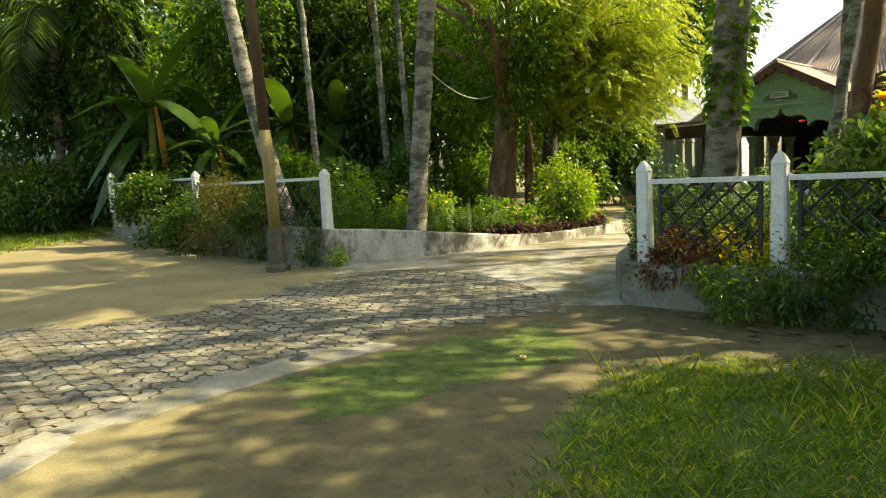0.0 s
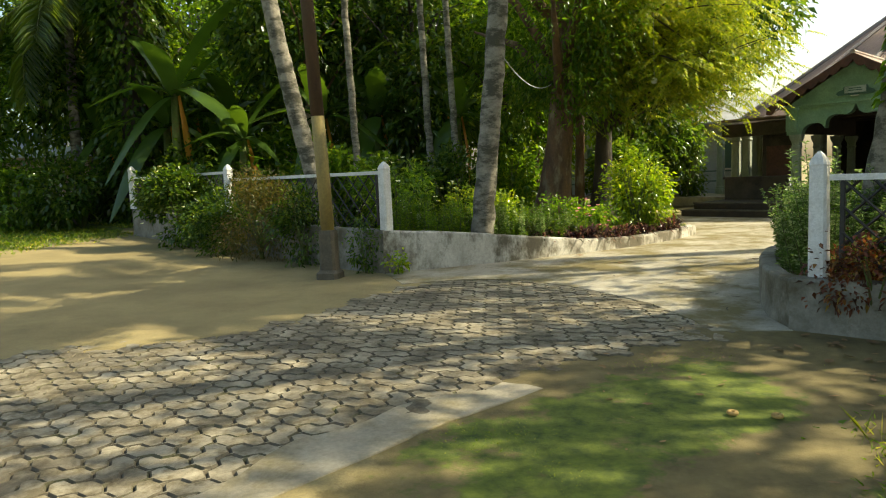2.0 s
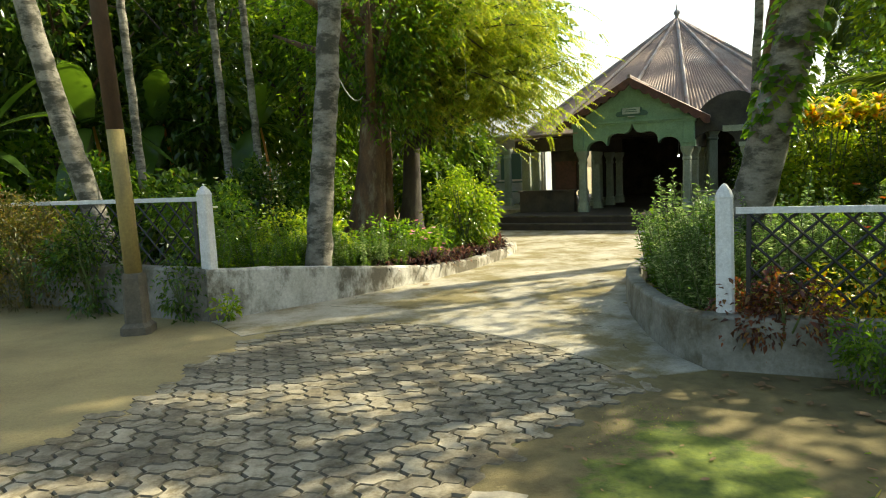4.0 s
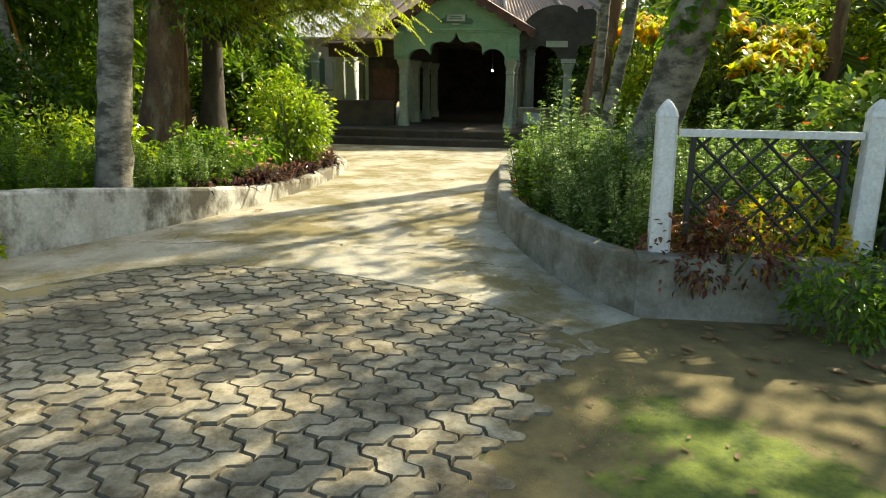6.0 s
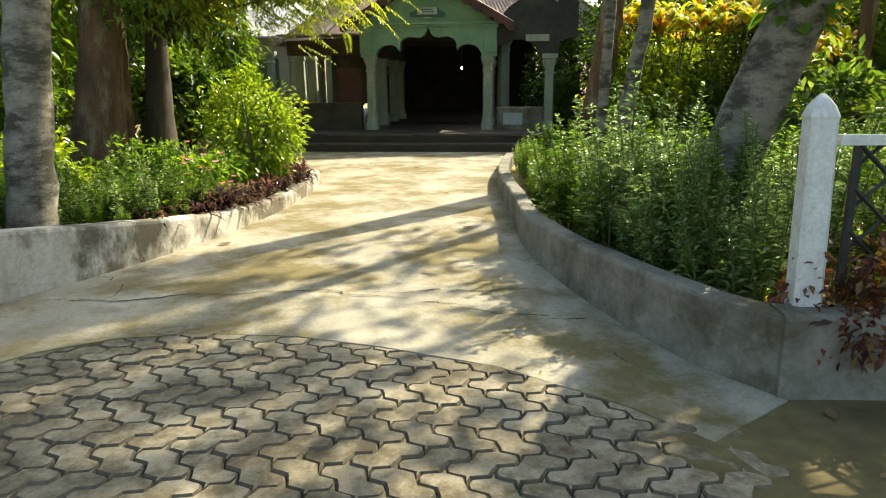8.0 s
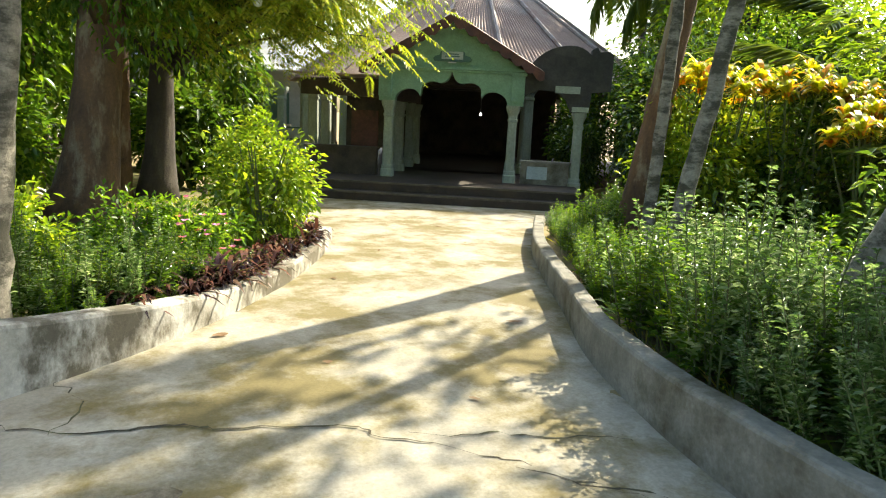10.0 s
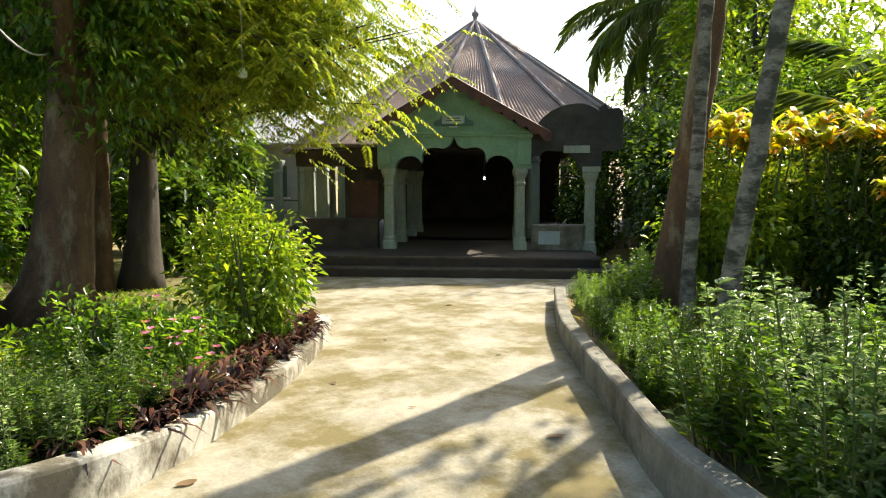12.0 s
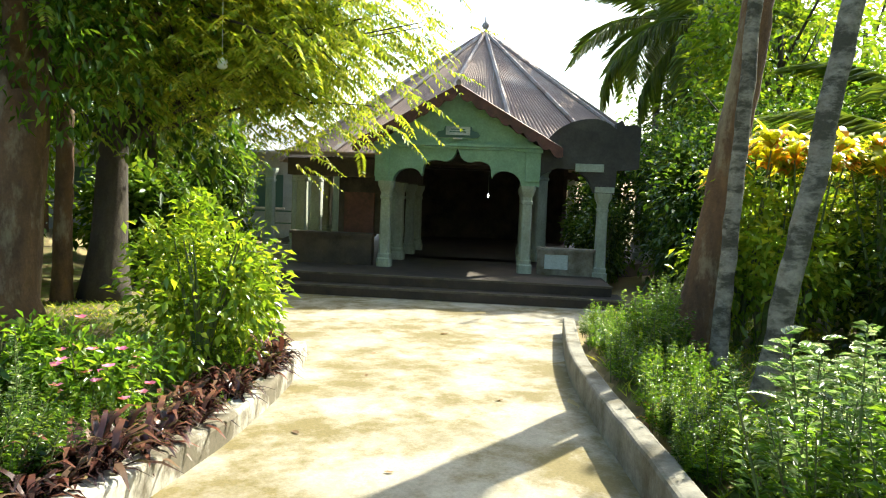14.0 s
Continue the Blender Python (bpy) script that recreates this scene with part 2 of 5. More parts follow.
WITHERED = leaf_material("withered_leaf", ((0.0, (0.38, 0.16, 0.03)), (1.0, (0.6, 0.28, 0.05))), 0.7, 0.35)
L_GRASS = leaf_material("grass_blade", ((0.0, (0.07, 0.13, 0.012)), (0.6, (0.14, 0.22, 0.02)), (0.85, (0.3, 0.33, 0.04)), (1.0, (0.45, 0.38, 0.14))), 0.35, 0.5)
GLOBE, _nt, _b = material("opal_glass", 0.25)
_b.inputs["Base Color"].default_value = (0.85, 0.85, 0.82, 1)
GLOWSPOT, _nt, _b = material("glow_spot", 0.4)
_b.inputs["Emission Color"].default_value, _b.inputs["Emission Strength"].default_value = (1, 0.97, 0.9, 1), 12
CABLE, _nt, _b = material("grey_cable", 0.6)
_b.inputs["Base Color"].default_value = (0.45, 0.45, 0.43, 1)
DARKSTEEL, _nt, _b = material("dark_enamel", 0.5)
_b.inputs["Base Color"].default_value = (0.05, 0.12, 0.1, 1)
SIGNPALE = weathered("faded_sign_board", (0.5, 0.56, 0.55), (0.38, 0.44, 0.43), (0.25, 0.3, 0.3), 8, 0.6)


# ---- building helpers ----
class Shape:
    """Collects faces of one mesh."""

    def __init__(self):
        self.v, self.f = [], []

    def add(self, verts, faces):
        k = len(self.v)
        self.v += [tuple(p) for p in verts]
        self.f += [tuple(k + i for i in face) for face in faces]
        return self

    def box(self, c, s, rz=0.0, chamfer=0.0):
        """A box about c; its upright edges are cut off by chamfer."""
        hx, hy, hz = s[0] / 2, s[1] / 2, s[2] / 2
        e = min(chamfer, hx * 0.9, hy * 0.9)
        ring = [(-hx, -hy), (hx, -hy), (hx, hy), (-hx, hy)] if e <= 0 else [(-hx + e, -hy), (hx - e, -hy), (hx, -hy + e), (hx, hy - e), (hx - e, hy), (-hx + e, hy), (-hx, hy - e), (-hx, -hy + e)]
        cs, sn = math.cos(rz), math.sin(rz)
        ring = [(c[0] + x * cs - y * sn, c[1] + x * sn + y * cs) for x, y in ring]
        return self.prism(ring, c[2] - hz, c[2] + hz)

    def prism(self, ring, z0, z1):
        n = len(ring)
        return self.add([(x, y, z0) for x, y in ring] + [(x, y, z1) for x, y in ring],
                        [tuple(range(n - 1, -1, -1)), tuple(range(n, 2 * n))] + [(i, (i + 1) % n, n + (i + 1) % n, n + i) for i in range(n)])

    def stack(self, levels, sides=8, turn=0.0, square=False):
        """Rings of (z, half width[, dx, dy]) closed at both ends; square: with cut corners."""
        rings = []
        for lv in levels:
            z, r = lv[0], lv[1]
            dx, dy = (lv[2], lv[3]) if len(lv) > 2 else (0, 0)
            if square:
                e = r * 0.72
                pts = [(-e, -r), (e, -r), (r, -e), (r, e), (e, r), (-e, r), (-r, e), (-r, -e)]
            else:
                pts = [(r * math.cos(2 * math.pi * i / sides), r * math.sin(2 * math.pi * i / sides)) for i in range(sides)]
            cs, sn = math.cos(turn), math.sin(turn)
            rings.append([(dx + x * cs - y * sn, dy + x * sn + y * cs, z) for x, y in pts])
        return self.loft(rings)

    def loft(self, rings, caps=True):
        n = len(rings[0])
        faces = []
        for k in range(len(rings) - 1):
            faces += [(k * n + i, k * n + (i + 1) % n, (k + 1) * n + (i + 1) % n, (k + 1) * n + i) for i in range(n)]
        if caps:
            faces += [tuple(range(n - 1, -1, -1)), tuple((len(rings) - 1) * n + i for i in range(n))]
        return self.add([p for r in rings for p in r], faces)

    def tube(self, path, radii, sides=8, rough=0.0, rng=None):
        path = [Vector(p) for p in path]
        rings = []
        for i, p in enumerate(path):
            d = (path[min(i + 1, len(path) - 1)] - path[max(i - 1, 0)]).normalized()
            a = d.cross(Vector((0, 1, 0.13))).normalized()
            b = d.cross(a)
            r = radii[i] if hasattr(radii, "__len__") else radii
            rings.append([tuple(p + (a * math.cos(2 * math.pi * k / sides) + b * math.sin(2 * math.pi * k / sides)) * r * (1 + (rng.uniform(-rough, rough) if rng else 0))) for k in range(sides)])
        return self.loft(rings)

    def mesh(self, name, mat, smooth=False):
        me = bpy.data.meshes.new(name)
        me.from_pydata(self.v, [], self.f)
        me.materials.append(mat)
        if smooth:
            me.shade_smooth()
        me.update()
        return me


def array_mesh(name, verts, faces, mat):
    """A mesh from arrays: verts (n, 3), faces (m, k) all of k corners."""
    me = bpy.data.meshes.new(name)
    verts, faces = np.asarray(verts, np.float32), np.asarray(faces, np.int32)
    m, k = faces.shape
    me.vertices.add(len(verts))
    me.vertices.foreach_set("co", verts.ravel())
    me.loops.add(m * k)
    me.loops.foreach_set("vertex_index", faces.ravel())
    me.polygons.add(m)
    me.polygons.foreach_set("loop_start", np.arange(0, m * k, k, dtype=np.int32))
    me.update(calc_edges=True)
    me.validate()
    me.materials.append(mat)
    return me


def part(name, mesh, parent, label="", at=None):
    ob = new(name, mesh)
    ob.parent = parent
    if at is not None:
        ob.matrix_local = at
    return tagged(ob, label)


def thing(name, at, label, category, group="", kind="", data=None):
    ob = new(name, data)
    ob.matrix_basis = at if isinstance(at, Matrix) else Matrix.Translation(at)
    return tagged(ob, label, category, group, kind)


# ---- the plan ----
LEFT_WALL = [(-2.45, 9.42), (-1.73, 9.78), (-1.15, 10.1), (-0.7, 10.4), (-0.3, 10.73), (0.12, 11.16), (0.6, 11.77), (1.0, 12.33), (1.55, 13.25), (2.0, 14.2)]
LEFT_TOP = [0.58, 0.5, 0.41, 0.34, 0.28, 0.22, 0.19, 0.18, 0.19, 0.2]
RIGHT_WALL = [(1.66, 6.76), (1.6, 7.16), (1.64, 7.63), (1.72, 8.06), (1.86, 8.64), (2.2, 9.54), (2.78, 10.55), (3.3, 11.5), (4.05, 12.75), (4.95, 13.98), (5.35, 14.5)]
RIGHT_TOP = [0.41, 0.41, 0.4, 0.38, 0.35, 0.31, 0.28, 0.26, 0.24, 0.23, 0.22]
FENCE_L = [(-2.44, 9.56), (-5.97, 11.87), (-9.53, 14.1)]
FENCE_R = [(1.87, 6.82), (2.9, 6.18), (3.93, 5.54), (4.96, 4.9)]
U, N = Vector((0.829, -0.559, 0)), Vector((0.559, 0.829, 0))
ORIGIN = Vector((0.036, 7.862, 0))


def hall(a, d, z=0.0):
    """A place by the hall's own axes: a along its front, d away from the drive."""
    return ORIGIN + U * a + N * d + Vector((0, 0, z))


HALL_TURN = math.atan2(U.y, U.x)
STEP_L, STEP_R = hall(-4.6, 10.7), hall(1.95, 10.7)
LEFT_GARDEN = [(-60, 45), (-9.6, 14.4), (-2.6, 9.8)] + [(x - 0.2, y + 0.24) for x, y in LEFT_WALL[1:]] + [(2.0, 15.5), (1.5, 17.3), (0.5, 22), (-2, 40), (-20, 70)]
RIGHT_GARDEN = [(8.1, 3.3), (2.0, 7.05)] + [(x + 0.27, y - 0.12) for x, y in RIGHT_WALL[2:]] + [(5.9, 14.7), (7.6, 15.0), (12, 14), (40, 20), (60, -10), (20, -5)]
PAVED = [(-9.2, 2.3), (-4.59, 5.17), (-3.6, 5.78), (-2.9, 6.15), (-2.63, 6.45), (-2.47, 6.9), (-2.3, 7.65), (-1.92, 8.55), (-1.35, 8.87), (-0.95, 8.87), (-0.53, 8.72), (-0.1, 8.45), (0.25, 8.1), (0.66, 7.6), (0.95, 7.0), (1.04, 6.6), (0.98, 6.3), (0.56, 6.05), (-0.1, 5.45), (-0.3, 4.95), (-0.7, 4.45), (-0.95, 4.05), (-1.22, 3.6), (-1.45, 3.1), (-1.5, 2.5), (-1.9, 1.2), (-3.2, -0.6), (-9.2, -2.4)]
DRIVE = [(-2.45, 9.44), (-2.0, 8.64), (-1.36, 8.89), (-0.95, 8.89), (-0.53, 8.74), (-0.1, 8.47), (0.26, 8.12), (0.68, 7.62), (0.97, 7.01), (1.06, 6.6), (1.66, 6.7)] + RIGHT_WALL[1:] + [(5.9, 14.75), tuple(STEP_R.xy), tuple(STEP_L.xy), (1.7, 17.4), (2.15, 15.5)] + LEFT_WALL[:0:-1]


def inside(poly, x, y):
    x, y = np.asarray(x, float), np.asarray(y, float)
    hit = np.zeros(x.shape, bool)
    for (x0, y0), (x1, y1) in zip(poly, poly[1:] + poly[:1]):
        cross = (y0 > y) != (y1 > y)
        hit ^= cross & (x < (x1 - x0) * (y - y0) / ((y1 - y0) or 1e-9) + x0)
    return hit


def level(x, y):
    """The open ground's height."""
    x, y = np.asarray(x, float), np.asarray(y, float)
    z = 0.033 * np.clip(-x - 3.4, 0, 9) * np.clip((y - 4) / 6, 0, 1)
    z = z - 0.05 * np.clip((x + 0.5) / 2, 0, 1) * np.clip((9 - y) / 2, 0, 1)
    z = z + 0.05 * np.exp(-((x + 0.6) ** 2 / 5 + (y - 10.6) ** 2 / 2.5))
    return z - 0.05 * np.clip((y - 12) / 4, 0, 1) * np.clip((x + 1) / 3, 0, 1)


def earth(x, y):
    """The height of the soil, garden beds included."""
    x, y = np.asarray(x, float), np.asarray(y, float)
    z = level(x, y)
    left, right = inside(LEFT_GARDEN, x, y), inside(RIGHT_GARDEN, x, y)
    z = z + np.where(left, 0.1 + 0.25 * np.exp(-((x + 2.3) ** 2 + (y - 10.4) ** 2) / 2.0), 0)
    return z + np.where(right, 0.14 + 0.14 * np.exp(-((x - 2.1) ** 2 + (y - 7.4) ** 2) / 3.0), 0)


def on_ground(x, y, dz=0.0):
    return Vector((x, y, float(earth(x, y)) + dz))


# ---- the ground ----
def mossy(x, y):
    """How mossy the earth is beside the pavement: a band along its edging."""
    along, across = (x + 0.4) * 0.644 + (y - 3.7) * 0.765, (x + 0.4) * 0.765 - (y - 3.7) * 0.644
    return np.exp(-((across + 0.02) / 0.66) ** 4 - ((along - 1.15) / 1.7) ** 4)


def build_ground():
    xs = np.r_[-700, -300, -120, -60, -40, -30, -22, -17, np.arange(-14, 14.01, 0.14), 17, 22, 30, 45, 80, 150, 300, 700]
    ys = np.r_[-600, -200, -80, -30, -14, -8, np.arange(-5, 20.01, 0.14), 22, 25, 30, 38, 50, 80, 150, 300, 700]
    X, Y = np.meshgrid(xs, ys)
    Z = earth(X, Y)
    bumps = np.array([noise.noise(Vector((x * 1.1, y * 1.1, 0))) + 0.5 * noise.noise(Vector((x * 3.7, y * 3.7, 4))) for x, y in zip(X.ravel(), Y.ravel())]).reshape(X.shape)
    Z = Z + 0.012 * bumps + np.where(inside(LEFT_GARDEN, X, Y) | inside(RIGHT_GARDEN, X, Y), 0, 0.017)
    hard = np.ones(X.shape, bool)
    for dx, dy in ((0, 0), (0.2, 0), (-0.2, 0), (0, 0.2), (0, -0.2)):
        hard &= inside(PAVED, X + dx, Y + dy) | inside(DRIVE, X + dx, Y + dy)
    Z = np.where(hard, level(X, Y) - 0.07, Z)
    i = np.arange(X.size).reshape(X.shape)
    F = np.stack([i[:-1, :-1], i[:-1, 1:], i[1:, 1:], i[1:, :-1]], -1).reshape(-1, 4)
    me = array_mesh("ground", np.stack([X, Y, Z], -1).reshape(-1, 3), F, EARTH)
    garden = inside(LEFT_GARDEN, X, Y) | inside(RIGHT_GARDEN, X, Y)
    # Brown dirt right of the pavement, spread wider to paint the yard's shade.
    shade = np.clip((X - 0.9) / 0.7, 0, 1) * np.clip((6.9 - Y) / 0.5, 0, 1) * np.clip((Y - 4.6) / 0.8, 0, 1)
    soil_shade = np.maximum(np.where(garden, 1.0, 0.0), 0.72 * shade)
    soil_shade = np.maximum(soil_shade, 0.66 * np.clip((X + 1.4) / 0.8, 0, 1) * np.clip((7.2 - Y) / 0.6, 0, 1))
    moss = 0.6 * mossy(X, Y)
    moss = np.maximum(moss, 0.75 * np.clip((X - 0.8 - 0.15 * np.sin(3 * Y)) / 0.8, 0, 1) * np.clip((4.7 - Y) / 0.7, 0, 1))
    moss = np.maximum(moss, 0.9 * np.clip((-X - 9.5) / 2, 0, 1))
    moss = np.maximum(moss, np.where(garden, 0.45, 0))
    for key, value in (("soil_shade", soil_shade), ("moss", moss)):
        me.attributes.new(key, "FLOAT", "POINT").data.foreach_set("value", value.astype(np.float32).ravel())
    me.shade_smooth()
    ob = new("ground", me)
    tagged(ob, "sandy earth yard with moss and low grass", "ground", kind="structure")


def flat_slab(name, ring, dz, thick, mat, label, category):
    bm = bmesh.new()
    top = [bm.verts.new((x, y, float(level(x, y)) + dz)) for x, y in ring]
    f = bm.faces.new(top)
    r = bmesh.ops.extrude_face_region(bm, geom=[f])
    for v in r["geom"]:
        if isinstance(v, bmesh.types.BMVert):
            v.co.z += 0
    for v in top:
        v.co.z -= thick
    bmesh.ops.recalc_face_normals(bm, faces=bm.faces)
    bmesh.ops.triangulate(bm, faces=[g for g in bm.faces if len(g.verts) > 4])
    me = bpy.data.meshes.new(name)
    bm.to_mesh(me)
    bm.free()
    me.materials.append(mat)
    return tagged(new(name, me), label, category, kind="structure")


build_ground()
DRIVEWAY = flat_slab("driveway", DRIVE, 0.024, 0.13, CONCRETE, "worn pale concrete driveway with moss stains", "driveway")
PAVEMENT = flat_slab("pavement", PAVED, 0.002, 0.09, BEDDING, "interlocking zigzag cement block pavement", "pavement")


def strip(points, widths, z0, z1, mat, name, label, category):
    """A low band along a line, its top slightly rounded."""
    rings = []
    pts = [Vector((x, y, 0)) for x, y in points]
    for i, p in enumerate(pts):
        d = (pts[min(i + 1, len(pts) - 1)] - pts[max(i - 1, 0)]).normalized()
        s = Vector((d.y, -d.x, 0))
        w = widths if not hasattr(widths, "__len__") else widths[i]
        top = z1[i] if hasattr(z1, "__len__") else z1
        g = float(level(p.x, p.y))
        e = min(0.025, top * 0.3)
        w = w if abs(w) > 2 * e else 2.2 * e
        prof = [(0, z0), (0, top - e), (math.copysign(0.35 * e, w), top - 0.3 * e), (math.copysign(e, w), top), (w - math.copysign(e, w), top), (w - math.copysign(0.35 * e, w), top - 0.3 * e), (w, top - e), (w, z0)]
        rings.append([tuple(p + s * o + Vector((0, 0, g + h))) for o, h in prof])
    return tagged(new(name, Shape().loft(rings).mesh(name, mat)), label, category, kind="structure")


def densify(points, values, step=0.12):
    """Points on a smooth line through the given ones, with their values, and a little unevenness."""
    out, vals = [], []
    n = len(points)
    for i in range(n - 1):
        p0, p1, p2, p3 = (Vector(points[max(0, min(n - 1, j))]) for j in (i - 1, i, i + 1, i + 2))
        k = max(1, int((p2 - p1).length / step))
        for j in range(k):
            t = j / k
            q = 0.5 * ((2 * p1) + (p2 - p0) * t + (2 * p0 - 5 * p1 + 4 * p2 - p3) * t * t + (3 * p1 - p0 - 3 * p2 + p3) * t ** 3)
            out.append((q.x, q.y))
            vals.append(values[i] + (values[i + 1] - values[i]) * t + 0.008 * noise.noise(Vector((q.x * 4, q.y * 4, 0))))
    out.append(tuple(points[-1]))
    vals.append(values[-1])
    return out, vals


lw, lt = densify(LEFT_WALL, LEFT_TOP)
strip(lw, -0.16, -0.1, lt, WHITEWASH, "garden_wall_left", "low curved whitewashed garden wall with dark stains", "garden wall")
rw, rt = densify(RIGHT_WALL, RIGHT_TOP)
strip(rw, 0.15, -0.12, rt, GREYWALL, "garden_wall_right", "low curved grey cement garden wall, mossy top", "garden wall")
fr, ft = densify([(1.64, 6.74), (2.8, 6.04), (3.95, 5.34), (5.2, 4.55), (7.6, 3.05)], [0.42, 0.42, 0.42, 0.42, 0.42], 0.3)
strip(fr, -0.2, -0.15, ft, GREYWALL, "fence_wall_right", "grey cement plinth wall under the lattice fence", "garden wall")
fl, ftl = densify([(-2.48, 9.46), (-5.97, 11.84), (-9.6, 14.1)], [0.58, 0.58, 0.58], 0.3)
strip(fl, 0.18, -0.15, ftl, GREYWALL, "fence_wall_left", "grey cement plinth wall under the fence", "garden wall")
edge = [(-3.1, -0.85), (-1.75, 1.1), (-1.32, 2.45), (-1.28, 3.05), (-1.06, 3.55), (-0.8, 3.98), (-0.58, 4.38), (-0.25, 4.8), (-0.12, 5.0)]
ed, ev = densify(edge, [0.024] * len(edge), 0.15)
strip(ed, [-0.34 + 0.1 * math.sin(0.9 * i) * math.sin(0.41 * i + 1) for i in range(len(ed))], -0.1, ev, EDGING, "pavement_edging", "pale worn concrete strip edging the block pavement", "kerb")


# ---- fences ----
def post(x, y, z0, h, half, lean=(0, 0), label="white painted square gate post with a pointed top"):
    lv = [(0, half * 1.06), (h * 0.3, half * 1.03), (h * 0.885, half * 0.97), (h * 0.9, half * 1.03), (h * 0.912, half * 0.98), (h * 0.945, half * 0.78), (h * 0.98, half * 0.42), (h, half * 0.12)]
    lv = [(z, r, lean[0] * z, lean[1] * z) for z, r in lv]
    me = Shape().stack(lv, turn=math.atan2(-0.64, 1.03), square=True).mesh("fence_post", WHITEPAINT)
    return thing("fence_post", (x, y, z0), label, "fence post", "posts of the lattice fence", data=me)


def lattice_panel(p, q, z0, z1, cell=0.2):
    """Crossed dark bars in a frame under a white top rail, from p to q."""
    p, q = Vector((*p, 0)), Vector((*q, 0))
    L = (q - p).length
    turn = math.atan2(q.y - p.y, q.x - p.x)
    root = thing("lattice_panel", pose(p.x, p.y, z0, 0, 0, math.degrees(turn)), "dark steel lattice panel under a white rail", "fence", "panels of the lattice fence")
    H = z1 - z0
    part("rail", Shape().box((L / 2, 0, H), (L, 0.05, 0.045), 0, 0.008).mesh("rail", WHITEPAINT), root, "white painted top rail")
    for x in (0.09, L - 0.09):
        part("upright", Shape().box((x, 0, H / 2), (0.035, 0.03, H - 0.05), 0, 0.005).mesh("upright", LATTICE), root)
    for sgn in (1, -1):
        k = -H
        while k < L:
            a0, a1 = (k, 0.0), (k + H, H)
            t0, t1 = max(0, (0.09 - a0[0]) / H), min(1, (L - 0.09 - a0[0]) / H)
            if t1 - t0 > 0.08:
                x0, x1, h0, h1 = k + H * t0, k + H * t1, H * t0, H * t1
                if sgn < 0:
                    h0, h1 = H - h0, H - h1
                me = Shape().tube([(x0, 0.012 * sgn, h0 * 0.97), (x1, 0.012 * sgn, h1 * 0.97)], 0.0105, 4).mesh("bar", LATTICE)
                part("bar", me, root)
            k += cell
    return root


for i, (x, y) in enumerate(FENCE_R):
    post(x, y, 0.36 if i else 0.34, 0.99, 0.062, (0.0, 0.03) if i == 0 else (0.0, 0.0), "white painted square fence post with a pointed top")
for a, b in zip(FENCE_R, FENCE_R[1:]):
    d = (Vector(b) - Vector(a)).normalized() * 0.065
    lattice_panel(Vector(a) + d, Vector(b) - d, 0.42, 1.13)
for i, (x, y) in enumerate(FENCE_L):
    post(x, y, 0.55 + 0.13 * i, 0.92, 0.065, label="slim white painted fence post with a rounded top")
for i, (a, b) in enumerate(zip(FENCE_L, FENCE_L[1:])):
    d = (Vector(b) - Vector(a)).normalized() * 0.07
    r = lattice_panel(Vector(a) + d, Vector(b) - d, 0.62 + 0.13 * i, 1.33 + 0.13 * i, 0.24)


# ---- the pole ----
def utility_pole():
    root = thing("utility_pole", (-3.1, 9.18, float(level(-3.1, 9.18))), "brown utility pole, worn yellow below, in a concrete foot", "pole")
    part("foot", Shape().stack([(-0.05, 0.15), (0.09, 0.145), (0.13, 0.105), (0.58, 0.1), (0.63, 0.088)], square=True).mesh("foot", FOOT), root, "dark cracked concrete foot")
    part("lower_shaft", Shape().stack([(0.6, 0.085), (1.4, 0.083, -0.02, 0), (2.05, 0.081, -0.045, 0)], 14).mesh("lower_shaft", POLEYELLOW, True), root, "worn yellow paint")
    part("upper_shaft", Shape().stack([(2.05, 0.083, -0.045, 0), (4.5, 0.075, -0.13, 0), (7.5, 0.065, -0.24, 0)], 14).mesh("upper_shaft", POLEBROWN, True), root, "dark brown paint")


utility_pole()


# ---- the hall ----
def arch_profile(half=1.17):
    """Half the cusped opening, from the springing to the crown, as (offset, height)."""
    pts = [(half, 1.87)]
    for i in range(1, 10):
        t = math.pi * i / 10
        pts.append((half - 0.26 + 0.26 * math.cos(t), 1.88 + 0.01 * i + 0.2 * math.sin(t)))
    pts += [(0.645, 1.99), (0.625, 2.05), (0.625, 2.12), (0.605, 2.19), (0.56, 2.245), (0.49, 2.28), (0.41, 2.295), (0.32, 2.29), (0.24, 2.27)]
    pts += [(0.17, 2.28), (0.11, 2.31), (0.07, 2.35), (0.035, 2.42), (0.012, 2.49), (0.0, 2.51)]
    return pts


def hall_matrix(a, d, z=0.0):
    return Matrix.Translation(hall(a, d, z)) @ Matrix.Rotation(HALL_TURN, 4, "Z")


def column_mesh(h, half):
    lv = [(0, half * 1.35), (0.16, half * 1.35), (0.18, half * 1.15), (0.24, half * 1.2), (0.27, half)]
    lv += [(h - 0.34, half * 0.9), (h - 0.32, half * 1.05), (h - 0.28, half * 1.05), (h - 0.26, half * 0.92), (h - 0.2, half * 0.95), (h - 0.1, half * 1.35), (h - 0.05, half * 1.45), (h, half * 1.45)]
    return Shape().stack(lv, square=True).mesh("column", PALEWASH)


